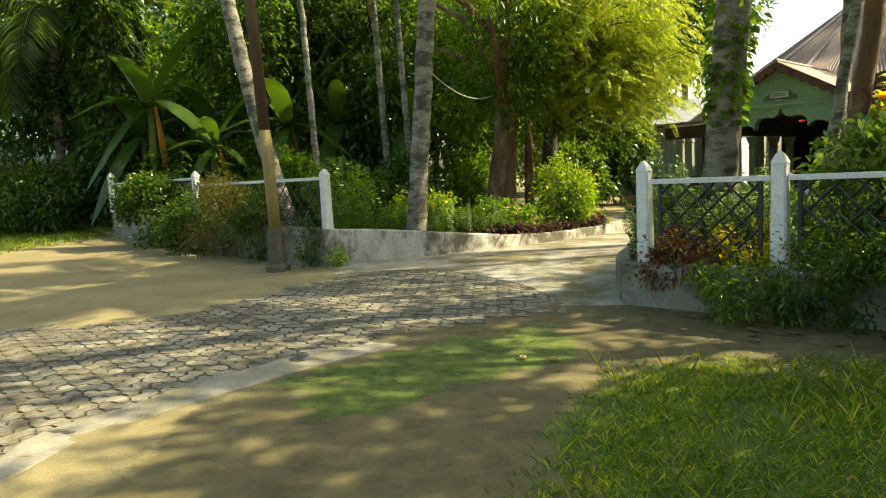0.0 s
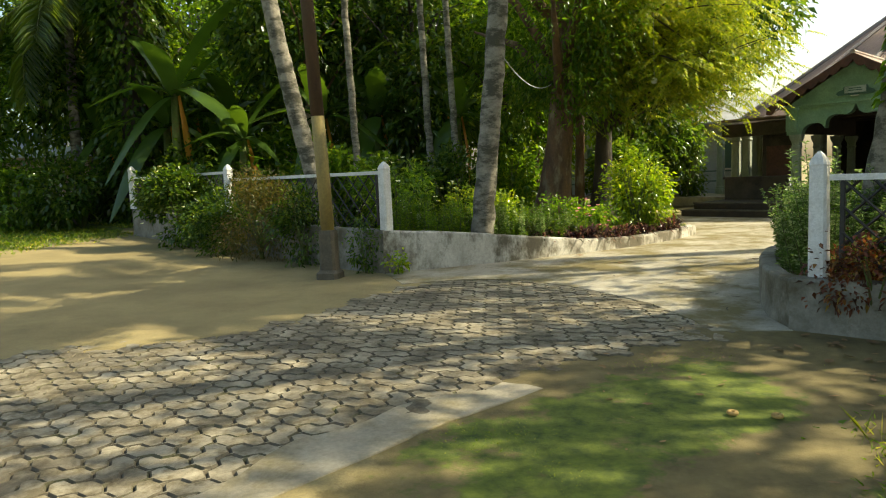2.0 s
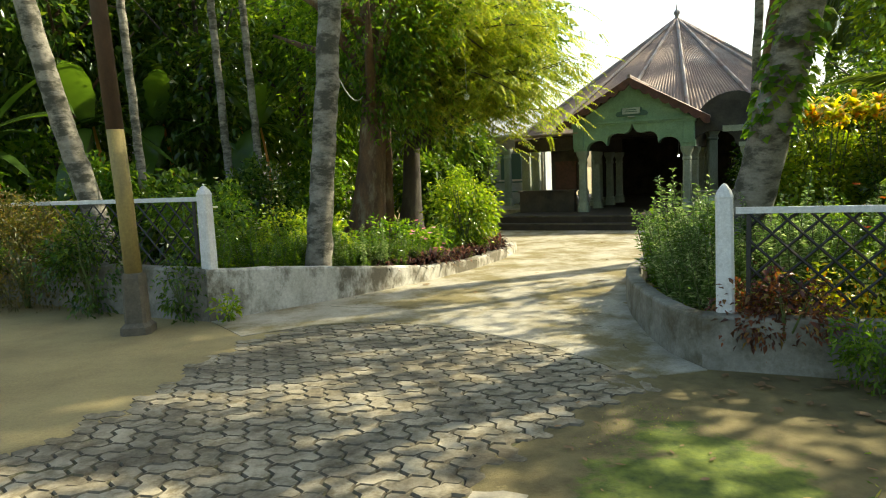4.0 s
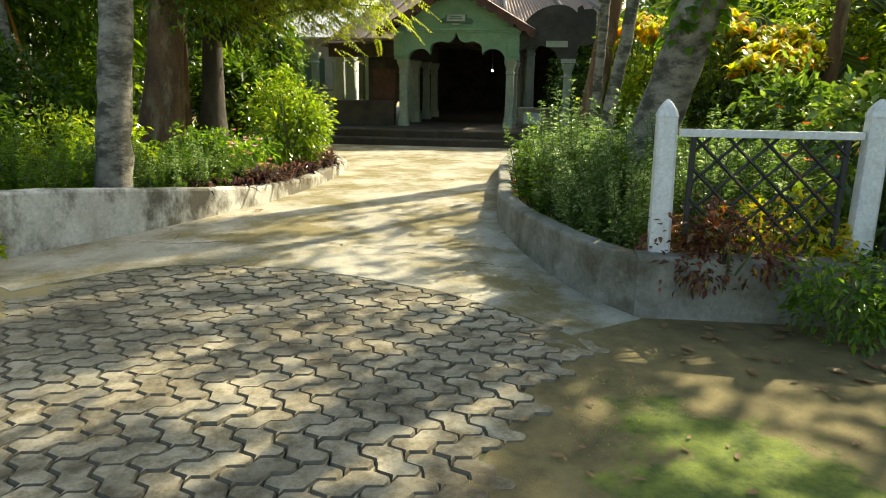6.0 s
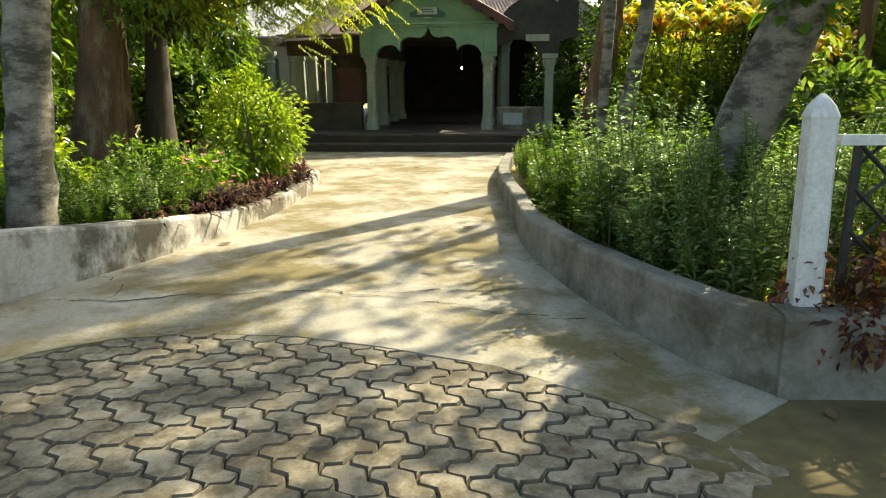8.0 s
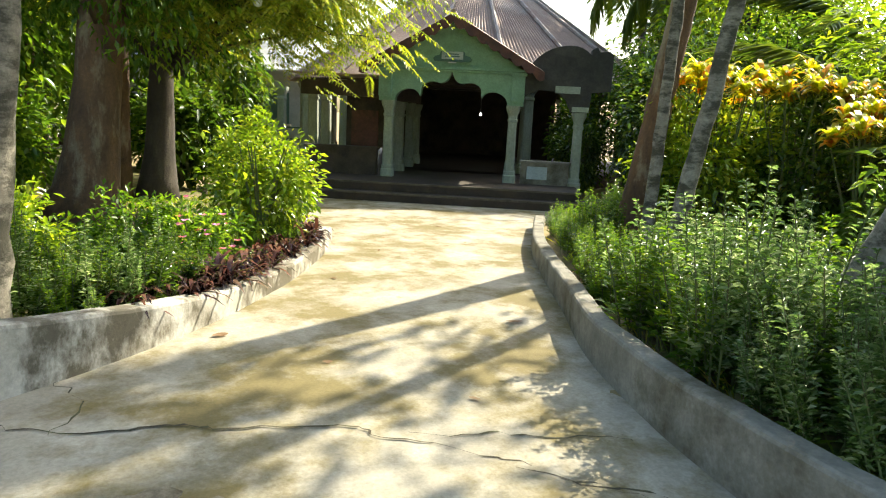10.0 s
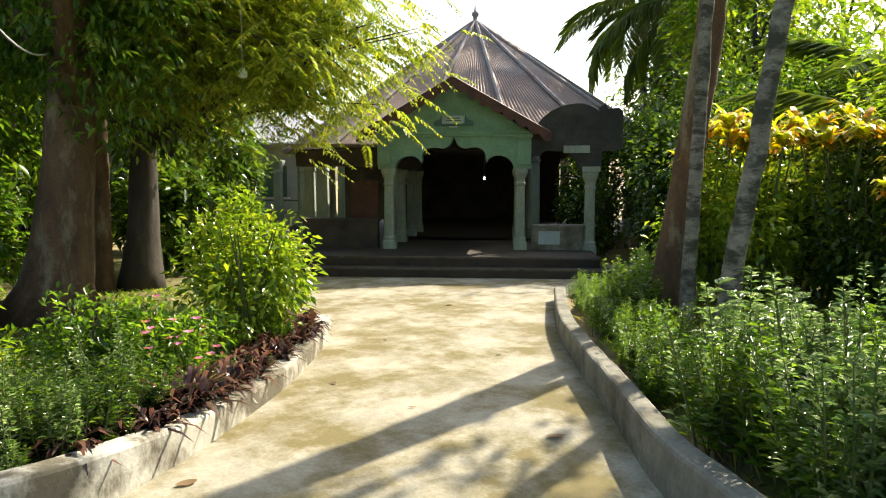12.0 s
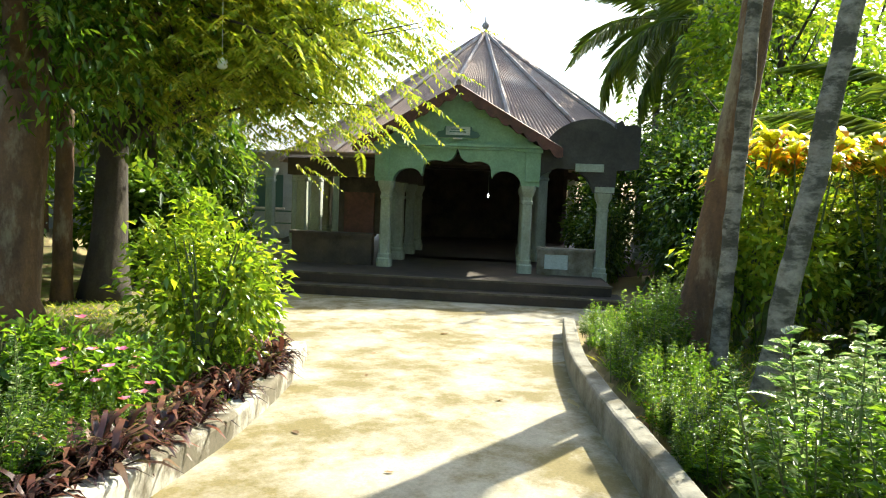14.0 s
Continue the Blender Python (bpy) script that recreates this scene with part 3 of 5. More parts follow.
def porch():
    c = -1.03
    root = thing("porch", hall_matrix(c, 12.5, 0), "mint green gabled porch with a cusped arch and pale columns", "porch")
    prof = arch_profile()
    ring = [(-1.5, 1.87)] + [(-x, z) for x, z in prof] + [(x, z) for x, z in prof[-2::-1]] + [(1.5, 1.87), (1.5, 2.56), (0.0, 3.5), (-1.5, 2.56)]
    n = len(ring)
    bm = bmesh.new()
    f = bm.faces.new([bm.verts.new((x, -0.12, z)) for x, z in ring])
    r = bmesh.ops.extrude_face_region(bm, geom=[f])
    bmesh.ops.translate(bm, verts=[v for v in r["geom"] if isinstance(v, bmesh.types.BMVert)], vec=(0, 0.26, 0))
    bmesh.ops.recalc_face_normals(bm, faces=bm.faces)
    me = bpy.data.meshes.new("arch_wall")
    bm.to_mesh(me)
    bm.free()
    me.materials.append(MINT)
    part("arch_wall", me, root, "mint green limewashed arch wall")
    cornice = Shape().box((0, -0.16, 2.57), (3.1, 0.1, 0.05), 0, 0.01).box((0, -0.145, 2.52), (3.05, 0.06, 0.04), 0, 0.01)
    part("cornice", cornice.mesh("cornice", MINT), root)
    for s in (-1, 1):
        part("pilaster", Shape().box((s * 1.37, -0.15, 2.24), (0.27, 0.07, 0.56), 0, 0.01).box((s * 1.37, -0.17, 2.5), (0.33, 0.11, 0.06), 0, 0.01).mesh("pilaster", MINT), root)
    col = column_mesh(1.6, 0.1)
    for k, d in enumerate((0, 1.5, 3.0, 4.3)):
        for s in (-1, 1):
            part("column", col, root, "pale green square column" if not k else "", Matrix.Translation((s * 1.3, d, 0.28)))
    for d in (1.5, 3.0, 4.3):
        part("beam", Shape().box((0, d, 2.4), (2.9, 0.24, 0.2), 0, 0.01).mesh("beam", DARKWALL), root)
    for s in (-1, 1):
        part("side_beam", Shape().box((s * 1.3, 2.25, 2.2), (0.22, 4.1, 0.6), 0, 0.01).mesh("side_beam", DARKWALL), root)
    # roof: two slopes with a fringe board along the gable
    ex, ez, az = 1.85, 2.56, 3.62
    for s in (-1, 1):
        g = Shape()
        m = 90
        rows = []
        for i in range(m + 1):
            y = -0.42 + 5.4 * i / m
            w = 0.018 * math.sin(i * math.pi / 1.5)
            rows.append([(0, y, az + w), (s * ex, y, ez + w), (s * ex, y, ez + w - 0.02), (0, y, az + w - 0.02)])
        g.loft(rows)
        part("roof_slope", g.mesh("roof_slope", RUST), root, "rusty corrugated iron sheet")
        fringe = Shape()
        k = 26
        top, low = [], []
        for i in range(k * 4 + 1):
            t = i / (k * 4)
            x, z = s * (ex + 0.02) * t, az - 0.01 + (ez - az) * t
            top.append((x, z))
            low.append((x, z - 0.15 - 0.075 * abs(math.sin(t * math.pi * 8))))
        verts = [(x, -0.44, z) for x, z in top] + [(x, -0.44, z) for x, z in low] + [(x, -0.40, z) for x, z in top] + [(x, -0.40, z) for x, z in low]
        q = len(top)
        faces = []
        for i in range(q - 1):
            faces += [(i, i + 1, q + i + 1, q + i), (2 * q + i, 3 * q + i, 3 * q + i + 1, 2 * q + i + 1), (i, 2 * q + i, 2 * q + i + 1, i + 1), (q + i, q + i + 1, 3 * q + i + 1, 3 * q + i)]
        part("bargeboard", fringe.add(verts, faces).mesh("bargeboard", TIMBER), root, "scalloped dark red timber bargeboard")
        part("rafter_end", Shape().box((s * 1.62, 2.1, 2.64), (0.07, 4.9, 0.1), 0, 0.01).mesh("rafter_end", TIMBER), root)
    part("ridge", Shape().tube([(0, -0.45, az + 0.02), (0, 5.0, az + 0.02)], 0.05, 8).mesh("ridge", RIDGE), root)
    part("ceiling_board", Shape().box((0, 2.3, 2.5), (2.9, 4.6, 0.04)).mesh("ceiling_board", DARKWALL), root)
    sign = thing("sign_board", hall_matrix(c, 12.33, 2.8), "faded pale sign board on a dark scrolled backing", "sign")
    back = Shape()
    outline = [(-0.4, -0.05), (-0.36, -0.1), (0.36, -0.1), (0.4, -0.05), (0.36, 0.0), (0.26, 0.03), (0.24, 0.1), (-0.24, 0.1), (-0.26, 0.03), (-0.36, 0.0)]
    back.loft([[(x, 0.0, z) for x, z in outline], [(x, 0.05, z) for x, z in outline]])
    part("backing", back.mesh("backing", DARKSTEEL), sign, "dark green scrolled backing")
    part("board", Shape().box((0, -0.02, 0.02), (0.44, 0.03, 0.15), 0, 0.008).mesh("board", SIGNPALE), sign)
    for w, z in ((0.26, 0.045), (0.3, 0.0)):
        part("lettering", Shape().box((0, -0.037, z), (w, 0.004, 0.02)).mesh("lettering", DARKSTEEL), sign)
    part("ledge", Shape().box((0, -0.04, -0.12), (0.16, 0.06, 0.02), 0, 0.004).mesh("ledge", WHITEPAINT), sign)


def side_arch():
    """The free pier beside the porch with the blackened curved parapet on it."""
    root = thing("side_arch", hall_matrix(1.62, 12.5, 0), "mould-blackened curved parapet wall on a pale pier", "arch wall")
    part("pier", column_mesh(1.6, 0.1), root, "pale green square pier", Matrix.Translation((0, 0, 0.2)))
    low = [(-1.2, 1.95), (-1.1, 2.1), (-0.85, 2.22), (-0.5, 2.2), (-0.3, 2.05), (-0.18, 1.8), (0.18, 1.8), (0.2, 2.2), (0.58, 2.25)]
    high = [(0.58, 2.95), (0.5, 3.02), (0.3, 3.0), (0.25, 3.1), (0.15, 3.04)]
    for i in range(13):
        t = math.pi * (0.28 + 0.72 * i / 12)
        high.append((-0.25 + 0.9 * math.cos(t) * (1 if math.cos(t) < 0 else 0.7), 2.35 + 0.76 * math.sin(t)))
    ring = low + high
    g = Shape()
    g.loft([[(x, -0.12, z) for x, z in ring], [(x, 0.12, z) for x, z in ring]])
    part("parapet", g.mesh("parapet", BLACKMOULD), root)
    part("bracket", Shape().box((-0.28, -0.14, 2.24), (0.5, 0.04, 0.14), 0, 0.01).mesh("bracket", PALEWASH), root, "pale plaster moulding")
    part("moulding", Shape().box((0.0, -0.15, 1.86), (0.34, 0.06, 0.1), 0, 0.01).mesh("moulding", PALEWASH), root, "pale plaster moulding")
    part("knee_wall", Shape().box((-0.62, 0, 0.47), (1.0, 0.2, 0.54), 0, 0.01).box((-0.62, -0.02, 0.755), (1.05, 0.28, 0.05), 0, 0.01).mesh("knee_wall", GREYWALL), root, "grey knee wall with a coping")
    part("plaque", Shape().box((-0.78, -0.11, 0.53), (0.42, 0.03, 0.26), 0, 0.01).mesh("plaque", SIGNPALE), root, "pale inset plaque")


def main_hall():
    CX, CY = -1.0, 20.0
    R, EAVE, APEX, SIDES = 5.7, 2.45, 6.3, 16
    root = thing("assembly_hall", hall_matrix(CX, CY, 0), "round open hall under a rusty corrugated conical roof", "building")
    for k in range(SIDES):
        a0, a1 = 2 * math.pi * (k + 0.5) / SIDES, 2 * math.pi * (k + 1.5) / SIDES
        m = 18 * 4
        top, low = [], []
        p0, p1 = Vector((math.cos(a0), math.sin(a0), 0)), Vector((math.cos(a1), math.sin(a1), 0))
        nrm = (p0 + p1).normalized()
        for i in range(m + 1):
            q = p0.lerp(p1, i / m)
            w = 0.024 * math.sin(i * math.pi / 2 + 0.4)
            low.append(tuple(q * R + Vector((0, 0, EAVE + w))))
            top.append(tuple(q * 0.12 + Vector((0, 0, APEX + w * 0.1))))
        verts = low + top
        faces = [(i, i + 1, m + 1 + i + 1, m + 1 + i) for i in range(m)]
        me = Shape().add(verts, faces).mesh("roof_sheet", RUST)
        part("roof_sheet", me, root)
        part("hip_cap", Shape().tube([tuple(p0 * (R + 0.05) + Vector((0, 0, EAVE + 0.03))), tuple(p0 * 0.1 + Vector((0, 0, APEX + 0.03)))], 0.06, 6).mesh("hip_cap", RIDGE), root)
    part("finial", Shape().stack([(APEX - 0.05, 0.2), (APEX + 0.08, 0.13), (APEX + 0.12, 0.06), (APEX + 0.2, 0.07), (APEX + 0.26, 0.11), (APEX + 0.33, 0.1), (APEX + 0.38, 0.04), (APEX + 0.62, 0.008)], 12).mesh("finial", RIDGE, True), root, "turned finial with a spike")
    col = column_mesh(2.1, 0.14)
    for k in range(20):
        a = 2 * math.pi * k / 20
        x, y = 5.2 * math.cos(a), 5.2 * math.sin(a)
        if abs(x) < 1.2 and y < 0:
            continue
        part("column", col, root, "", Matrix.Translation((x, y, 0.3)) @ Matrix.Rotation(a, 4, "Z"))
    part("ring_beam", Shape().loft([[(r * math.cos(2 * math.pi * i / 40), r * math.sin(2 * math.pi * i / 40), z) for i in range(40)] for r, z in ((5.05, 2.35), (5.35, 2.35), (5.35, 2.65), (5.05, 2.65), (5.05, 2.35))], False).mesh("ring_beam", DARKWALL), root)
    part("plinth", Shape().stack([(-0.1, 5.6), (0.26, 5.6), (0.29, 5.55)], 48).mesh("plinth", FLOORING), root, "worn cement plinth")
    # Added dark wall that stands for the dim depth of the open hall.
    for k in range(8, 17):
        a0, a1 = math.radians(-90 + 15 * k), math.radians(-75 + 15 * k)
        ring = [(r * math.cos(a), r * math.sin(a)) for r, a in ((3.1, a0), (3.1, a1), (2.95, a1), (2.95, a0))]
        part("inner_wall", Shape().prism(ring, 0.29, 4.2).mesh("inner_wall", DARKWALL), root, "dark added wall closing the hall's dim inside" if k == 8 else "")
    # Added glow on a cord, standing for a bright spot inside the hall.
    lamp = thing("hanging_lamp", hall_matrix(-0.62, 17.5, 0), "small glowing body standing for a bright spot in the dark hall", "lamp")
    part("bulb", Shape().stack([(1.66, 0.01), (1.675, 0.022), (1.695, 0.026), (1.715, 0.018), (1.74, 0.01)], 10).mesh("bulb", GLOWSPOT, True), lamp, "added glowing body")
    part("cord", Shape().tube([(0, 0, 1.74), (0, 0, 4.9)], 0.006, 5).mesh("cord", CABLE), lamp)


def steps_and_floor():
    root = thing("entrance_steps", hall_matrix(-1.3, 10.65, 0), "worn cement entrance steps, two risers", "steps")
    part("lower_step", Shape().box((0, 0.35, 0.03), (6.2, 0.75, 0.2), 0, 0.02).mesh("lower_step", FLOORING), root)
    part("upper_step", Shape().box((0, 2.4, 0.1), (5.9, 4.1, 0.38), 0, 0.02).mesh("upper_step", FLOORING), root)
    for w, d, z in ((6.22, -0.035, 0.125), (5.92, 0.345, 0.285)):
        part("nosing", Shape().box((0, d, z), (w, 0.04, 0.035), 0, 0.004).mesh("nosing", FOOT), root)


def left_wing():
    """Low dark wall and columns on the other side of the porch."""
    root = thing("side_wing", hall_matrix(-3.3, 12.6, 0), "dark low-walled side bay with posts", "building wing")
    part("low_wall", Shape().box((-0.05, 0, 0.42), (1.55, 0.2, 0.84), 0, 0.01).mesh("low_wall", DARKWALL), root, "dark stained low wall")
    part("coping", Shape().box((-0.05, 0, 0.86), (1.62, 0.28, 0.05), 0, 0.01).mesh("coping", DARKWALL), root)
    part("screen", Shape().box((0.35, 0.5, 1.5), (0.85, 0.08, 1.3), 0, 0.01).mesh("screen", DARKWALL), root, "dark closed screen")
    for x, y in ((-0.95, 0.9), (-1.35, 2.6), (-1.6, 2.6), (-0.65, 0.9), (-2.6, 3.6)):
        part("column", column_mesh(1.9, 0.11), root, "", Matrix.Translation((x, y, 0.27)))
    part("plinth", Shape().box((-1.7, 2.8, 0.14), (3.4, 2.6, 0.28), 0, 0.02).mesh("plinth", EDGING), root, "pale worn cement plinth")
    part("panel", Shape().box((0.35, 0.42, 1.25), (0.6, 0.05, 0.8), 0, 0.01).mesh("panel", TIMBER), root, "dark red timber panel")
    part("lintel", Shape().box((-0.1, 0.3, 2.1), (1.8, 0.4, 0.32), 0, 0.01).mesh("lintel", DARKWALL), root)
    part("awning", Shape().box((-0.1, 0.2, 2.36), (2.0, 1.0, 0.03), 0, 0.01).mesh("awning", RUST), root, "rusty iron awning")


porch()
side_arch()
main_hall()
steps_and_floor()
left_wing()


def far_house(at, turn, w, d, h, wall, label, windows=3):
    root = thing("house", pose(at[0], at[1], 0, 0, 0, turn), label, "house")
    part("wall", Shape().box((0, 0, h / 2), (w, d, h)).mesh("wall", wall), root)
    part("roof", Shape().loft([[(-w / 2 - 0.6, -d / 2 - 0.9, h - 0.05), (w / 2 + 0.6, -d / 2 - 0.9, h - 0.05), (w / 2 + 0.6, 0, h + 1.1), (-w / 2 - 0.6, 0, h + 1.1)], [(-w / 2 - 0.6, -d / 2 - 0.9, h + 0.02), (w / 2 + 0.6, -d / 2 - 0.9, h + 0.02), (w / 2 + 0.6, 0, h + 1.17), (-w / 2 - 0.6, 0, h + 1.17)]]).mesh("roof", ZINC), root, "pale zinc sheet roof")
    part("back_roof", Shape().box((0, d / 4 + 0.2, h + 0.5), (w + 1.2, d / 2 + 0.8, 1.0)).mesh("back_roof", ZINC), root)
    for i in range(windows):
        x = -w / 2 + w * (i + 0.5) / windows
        win = part("window", Shape().box((x, -d / 2 - 0.01, 1.6), (0.9, 0.06, 1.1), 0, 0.01).mesh("window", DARKSTEEL), root, "dark window opening")
        part("sill", Shape().box((x, -d / 2 - 0.06, 1.02), (1.05, 0.12, 0.06), 0, 0.01).mesh("sill", WHITEPAINT), win)
    for i in range(windows + 1):
        x = -w / 2 + w * i / windows
        part("veranda_post", Shape().box((x, -d / 2 - 0.8, h / 2), (0.09, 0.09, h), 0, 0.01).mesh("veranda_post", WHITEPAINT), root)
    for z in (0.55, 0.95):
        part("veranda_rail", Shape().box((0, -d / 2 - 0.8, z), (w, 0.04, 0.05), 0, 0.005).mesh("veranda_rail", DARKSTEEL), root)
    return root


h1 = hall(-11.5, 24)
far_house((h1.x, h1.y), -25, 9, 4, 2.9, PALEHOUSE, "pale blue house with a zinc-roofed veranda")
far_house((-13, 31), 12, 9, 4, 2.7, PINKHOUSE, "pink walled house among the trees")
far_house((-24, 27), 30, 9, 4, 2.7, PINKHOUSE, "pink walled house among the trees")


# ---- plants ----
RNG = np.random.default_rng(7)


def unit(v):
    return v / np.maximum(np.linalg.norm(v, axis=-1, keepdims=True), 1e-9)


def leaves(base, axis, length, width, fold=0.25, droop=0.15, rng=RNG):
    """Folded pointed leaves: base (n, 3), axis (n, 3) unit, length and width (n,). Gives verts and triangles."""
    n = len(base)
    length, width = np.broadcast_to(length, n)[:, None], np.broadcast_to(width, n)[:, None]
    ref = unit(rng.normal(size=(n, 3)) * 0.35 + np.array([0, 0, 1.0]))
    side = unit(np.cross(axis, ref))
    up = unit(np.cross(side, axis))
    down = np.array([0, 0, -1.0])
    mid = base + axis * length * 0.48
    tip = base + axis * length + down * length * droop
    l = mid + side * width * 0.5 + up * width * fold
    r = mid - side * width * 0.5 + up * width * fold
    V = np.stack([base, l, tip, r], 1).reshape(-1, 3)
    k = np.arange(n)[:, None] * 4
    F = np.concatenate([k + np.array([[0, 1, 2]]), k + np.array([[0, 2, 3]])], 0)
    return V, F


def merge(sets):
    vs, fs, k = [], [], 0
    for V, F in sets:
        vs.append(V)
        fs.append(F + k)
        k += len(V)
    return np.concatenate(vs), np.concatenate(fs)


def blob_points(n, centre, radii, rng, lumps=14, spread=0.42, shell=0.55):
    """Points in lumps about an uneven ellipsoid; gives points and their outward ways."""
    d = unit(rng.normal(size=(lumps, 3)))
    lc = d * (shell + (1 - shell) * rng.random((lumps, 1))) * 0.8
    pick = rng.integers(0, lumps, n)
    size = spread * (0.6 + 0.7 * rng.random(lumps))
    p = lc[pick] + unit(rng.normal(size=(n, 3))) * (rng.random((n, 1)) ** 0.45) * size[pick][:, None]
    out = unit(p - lc[pick] + 0.5 * p)
    return np.array(centre) + p * np.array(radii), out


def crown_mesh(name, mat, n, centre, radii, leaf, aspect, rng, lumps=16, spread=0.42, shell=0.55, hang=0.2):
    p, out = blob_points(n, centre, radii, rng, lumps, spread, shell)
    ax = unit(out + rng.normal(size=(n, 3)) * 0.7 + np.array([0, 0, -hang]))
    L = leaf * (0.6 + 0.7 * rng.random(n))
    return array_mesh(name, *leaves(p, ax, L, L * aspect, rng=rng), mat)


def branchy(rng, base_r, h, n, reach, sides=6):
    """A stem of a few crooked shoots from the ground."""
    g = Shape()
    for k in range(n):
        a = rng.random() * 6.283
        e = np.array([math.cos(a), math.sin(a), 0]) * reach * (0.3 + 0.7 * rng.random())
        pts = [np.array([0, 0, -0.05]), e * 0.25 + np.array([0, 0, h * 0.35]), e * 0.7 + np.array([0, 0, h * 0.7]), e + np.array([0, 0, h])]
        pts = [p + rng.normal(size=3) * 0.02 * (i > 0) for i, p in enumerate(pts)]
        g.tube(pts, [base_r, base_r * 0.75, base_r * 0.5, base_r * 0.2], sides)
    return g


SHRUBS = {}


def shrub(x, y, r, h, mat, leaf=0.07, aspect=0.45, n=2600, label="leafy green garden shrub", seed=1, group="", flower=None, lumps=16, dz=0.0, stems=7, turn=None, spread=0.42):
    """A garden shrub: stems, a crown of single leaves, and flowers where it has them. Alike ones share meshes."""
    key = (mat.name, leaf, aspect, n, seed, flower.name if flower else "", lumps, round(h / r, 1), spread)
    rng = np.random.default_rng(seed)
    if key not in SHRUBS:
        hh = h / r
        stem = branchy(rng, 0.03, hh * 0.8, stems, 0.6).mesh("branchwork", STEM)
        crown = crown_mesh("foliage", mat, n, (0, 0, hh * 0.52), (0.95, 0.95, hh * 0.55), leaf / r, aspect, rng, lumps, spread)
        bloom = None
        if flower:
            m = 28
            p, out = blob_points(m, (0, 0, hh * 0.55), (1.0, 1.0, hh * 0.58), rng, lumps, 0.4, 0.85)
            sets = []
            for j in range(5):
                ax = unit(np.stack([np.cos(j * 1.2566 + p[:, 0] * 9), np.sin(j * 1.2566 + p[:, 0] * 9), np.full(m, 0.35)], 1))
                sets.append(leaves(p, ax, 0.042 / r, 0.034 / r, 0.1, 0.0, rng))
            bloom = array_mesh("blossom", *merge(sets), flower)
        SHRUBS[key] = (stem, crown, bloom)
    stem, crown, bloom = SHRUBS[key]
    t = RNG.random() * 360 if turn is None else turn
    root = thing("shrub", Matrix.Translation(on_ground(x, y, dz)) @ Matrix.Rotation(radians(t), 4, "Z") @ Matrix.Diagonal((r, r, r, 1)), label, "shrub", group)
    tagged(part("branchwork", stem, root), kind="stuff")
    part("foliage", crown, root)
    if bloom:
        part("blossom", bloom, root, "small flowers")
    return root


def tall_weed(rng, h, n_leaf, leaf, mat_leaf):
    """One clump of upright leafy stalks."""
    g = Shape()
    sets = []
    for k in range(14):
        a, rr = rng.random() * 6.283, 0.22 * math.sqrt(rng.random())
        b = np.array([rr * math.cos(a), rr * math.sin(a), -0.03])
        tip = b + np.array([math.cos(a) * 0.12, math.sin(a) * 0.12, h * (0.65 + 0.4 * rng.random())]) + rng.normal(size=3) * 0.04
        g.tube([b, (b + tip) / 2 + rng.normal(size=3) * 0.01, tip], [0.006, 0.005, 0.002], 4)
        m = n_leaf // 14
        t = 0.12 + 0.88 * rng.random(m)
        p = b + (tip - b) * t[:, None]
        ang = rng.random(m) * 6.283
        ax = unit(np.stack([np.cos(ang), np.sin(ang), 0.25 + 0.6 * rng.random(m)], 1))
        L = leaf * (1.15 - 0.6 * t) * (0.7 + 0.6 * rng.random(m))
        p = p + ax * (0.09 * (1 - t) * rng.random(m))[:, None]
        sets.append(leaves(p, ax, L, L * 0.33, 0.2, 0.25, rng))
    return g.mesh("stalk", STEM), array_mesh("foliage", *merge(sets), mat_leaf)


WEEDS = {}


def weed(x, y, kind, scale=1.0, label="tall leafy weed clump in the garden bed", group="weeds in the garden beds"):
    if kind not in WEEDS:
        mats = {"green": (L_MID, 0.75, 1250, 0.075), "grey": (L_GREY, 0.8, 1800, 0.06), "bright": (L_BRIGHT, 0.7, 850, 0.085), "dark": (L_DARK, 0.7, 850, 0.09)}
        m, h, n, lf = mats[kind[:-1]]
        WEEDS[kind] = tall_weed(np.random.default_rng(len(WEEDS) + 11), h, n, lf, m)
    st, fo = WEEDS[kind]
    root = thing("weed", Matrix.Translation(on_ground(x, y)) @ Matrix.Rotation(RNG.random() * 6.28, 4, "Z") @ Matrix.Rotation(RNG.normal() * 0.14, 4, "X") @ Matrix.Diagonal((scale, scale, scale * (0.9 + 0.25 * RNG.random()), 1)), label, "weed", group)
    tagged(part("stalk", st, root), kind="stuff")
    part("foliage", fo, root)


def trunk_path(x, y, h, lean, bend=0.0, z0=None):
    b = on_ground(x, y, -0.1) if z0 is None else Vector((x, y, z0))
    out = []
    for i in range(13):
        t = i / 12
        out.append((lean[0] * h * t + bend * h * math.sin(t * 3.1) * 0.1, lean[1] * h * t, h * t))
    return b, out


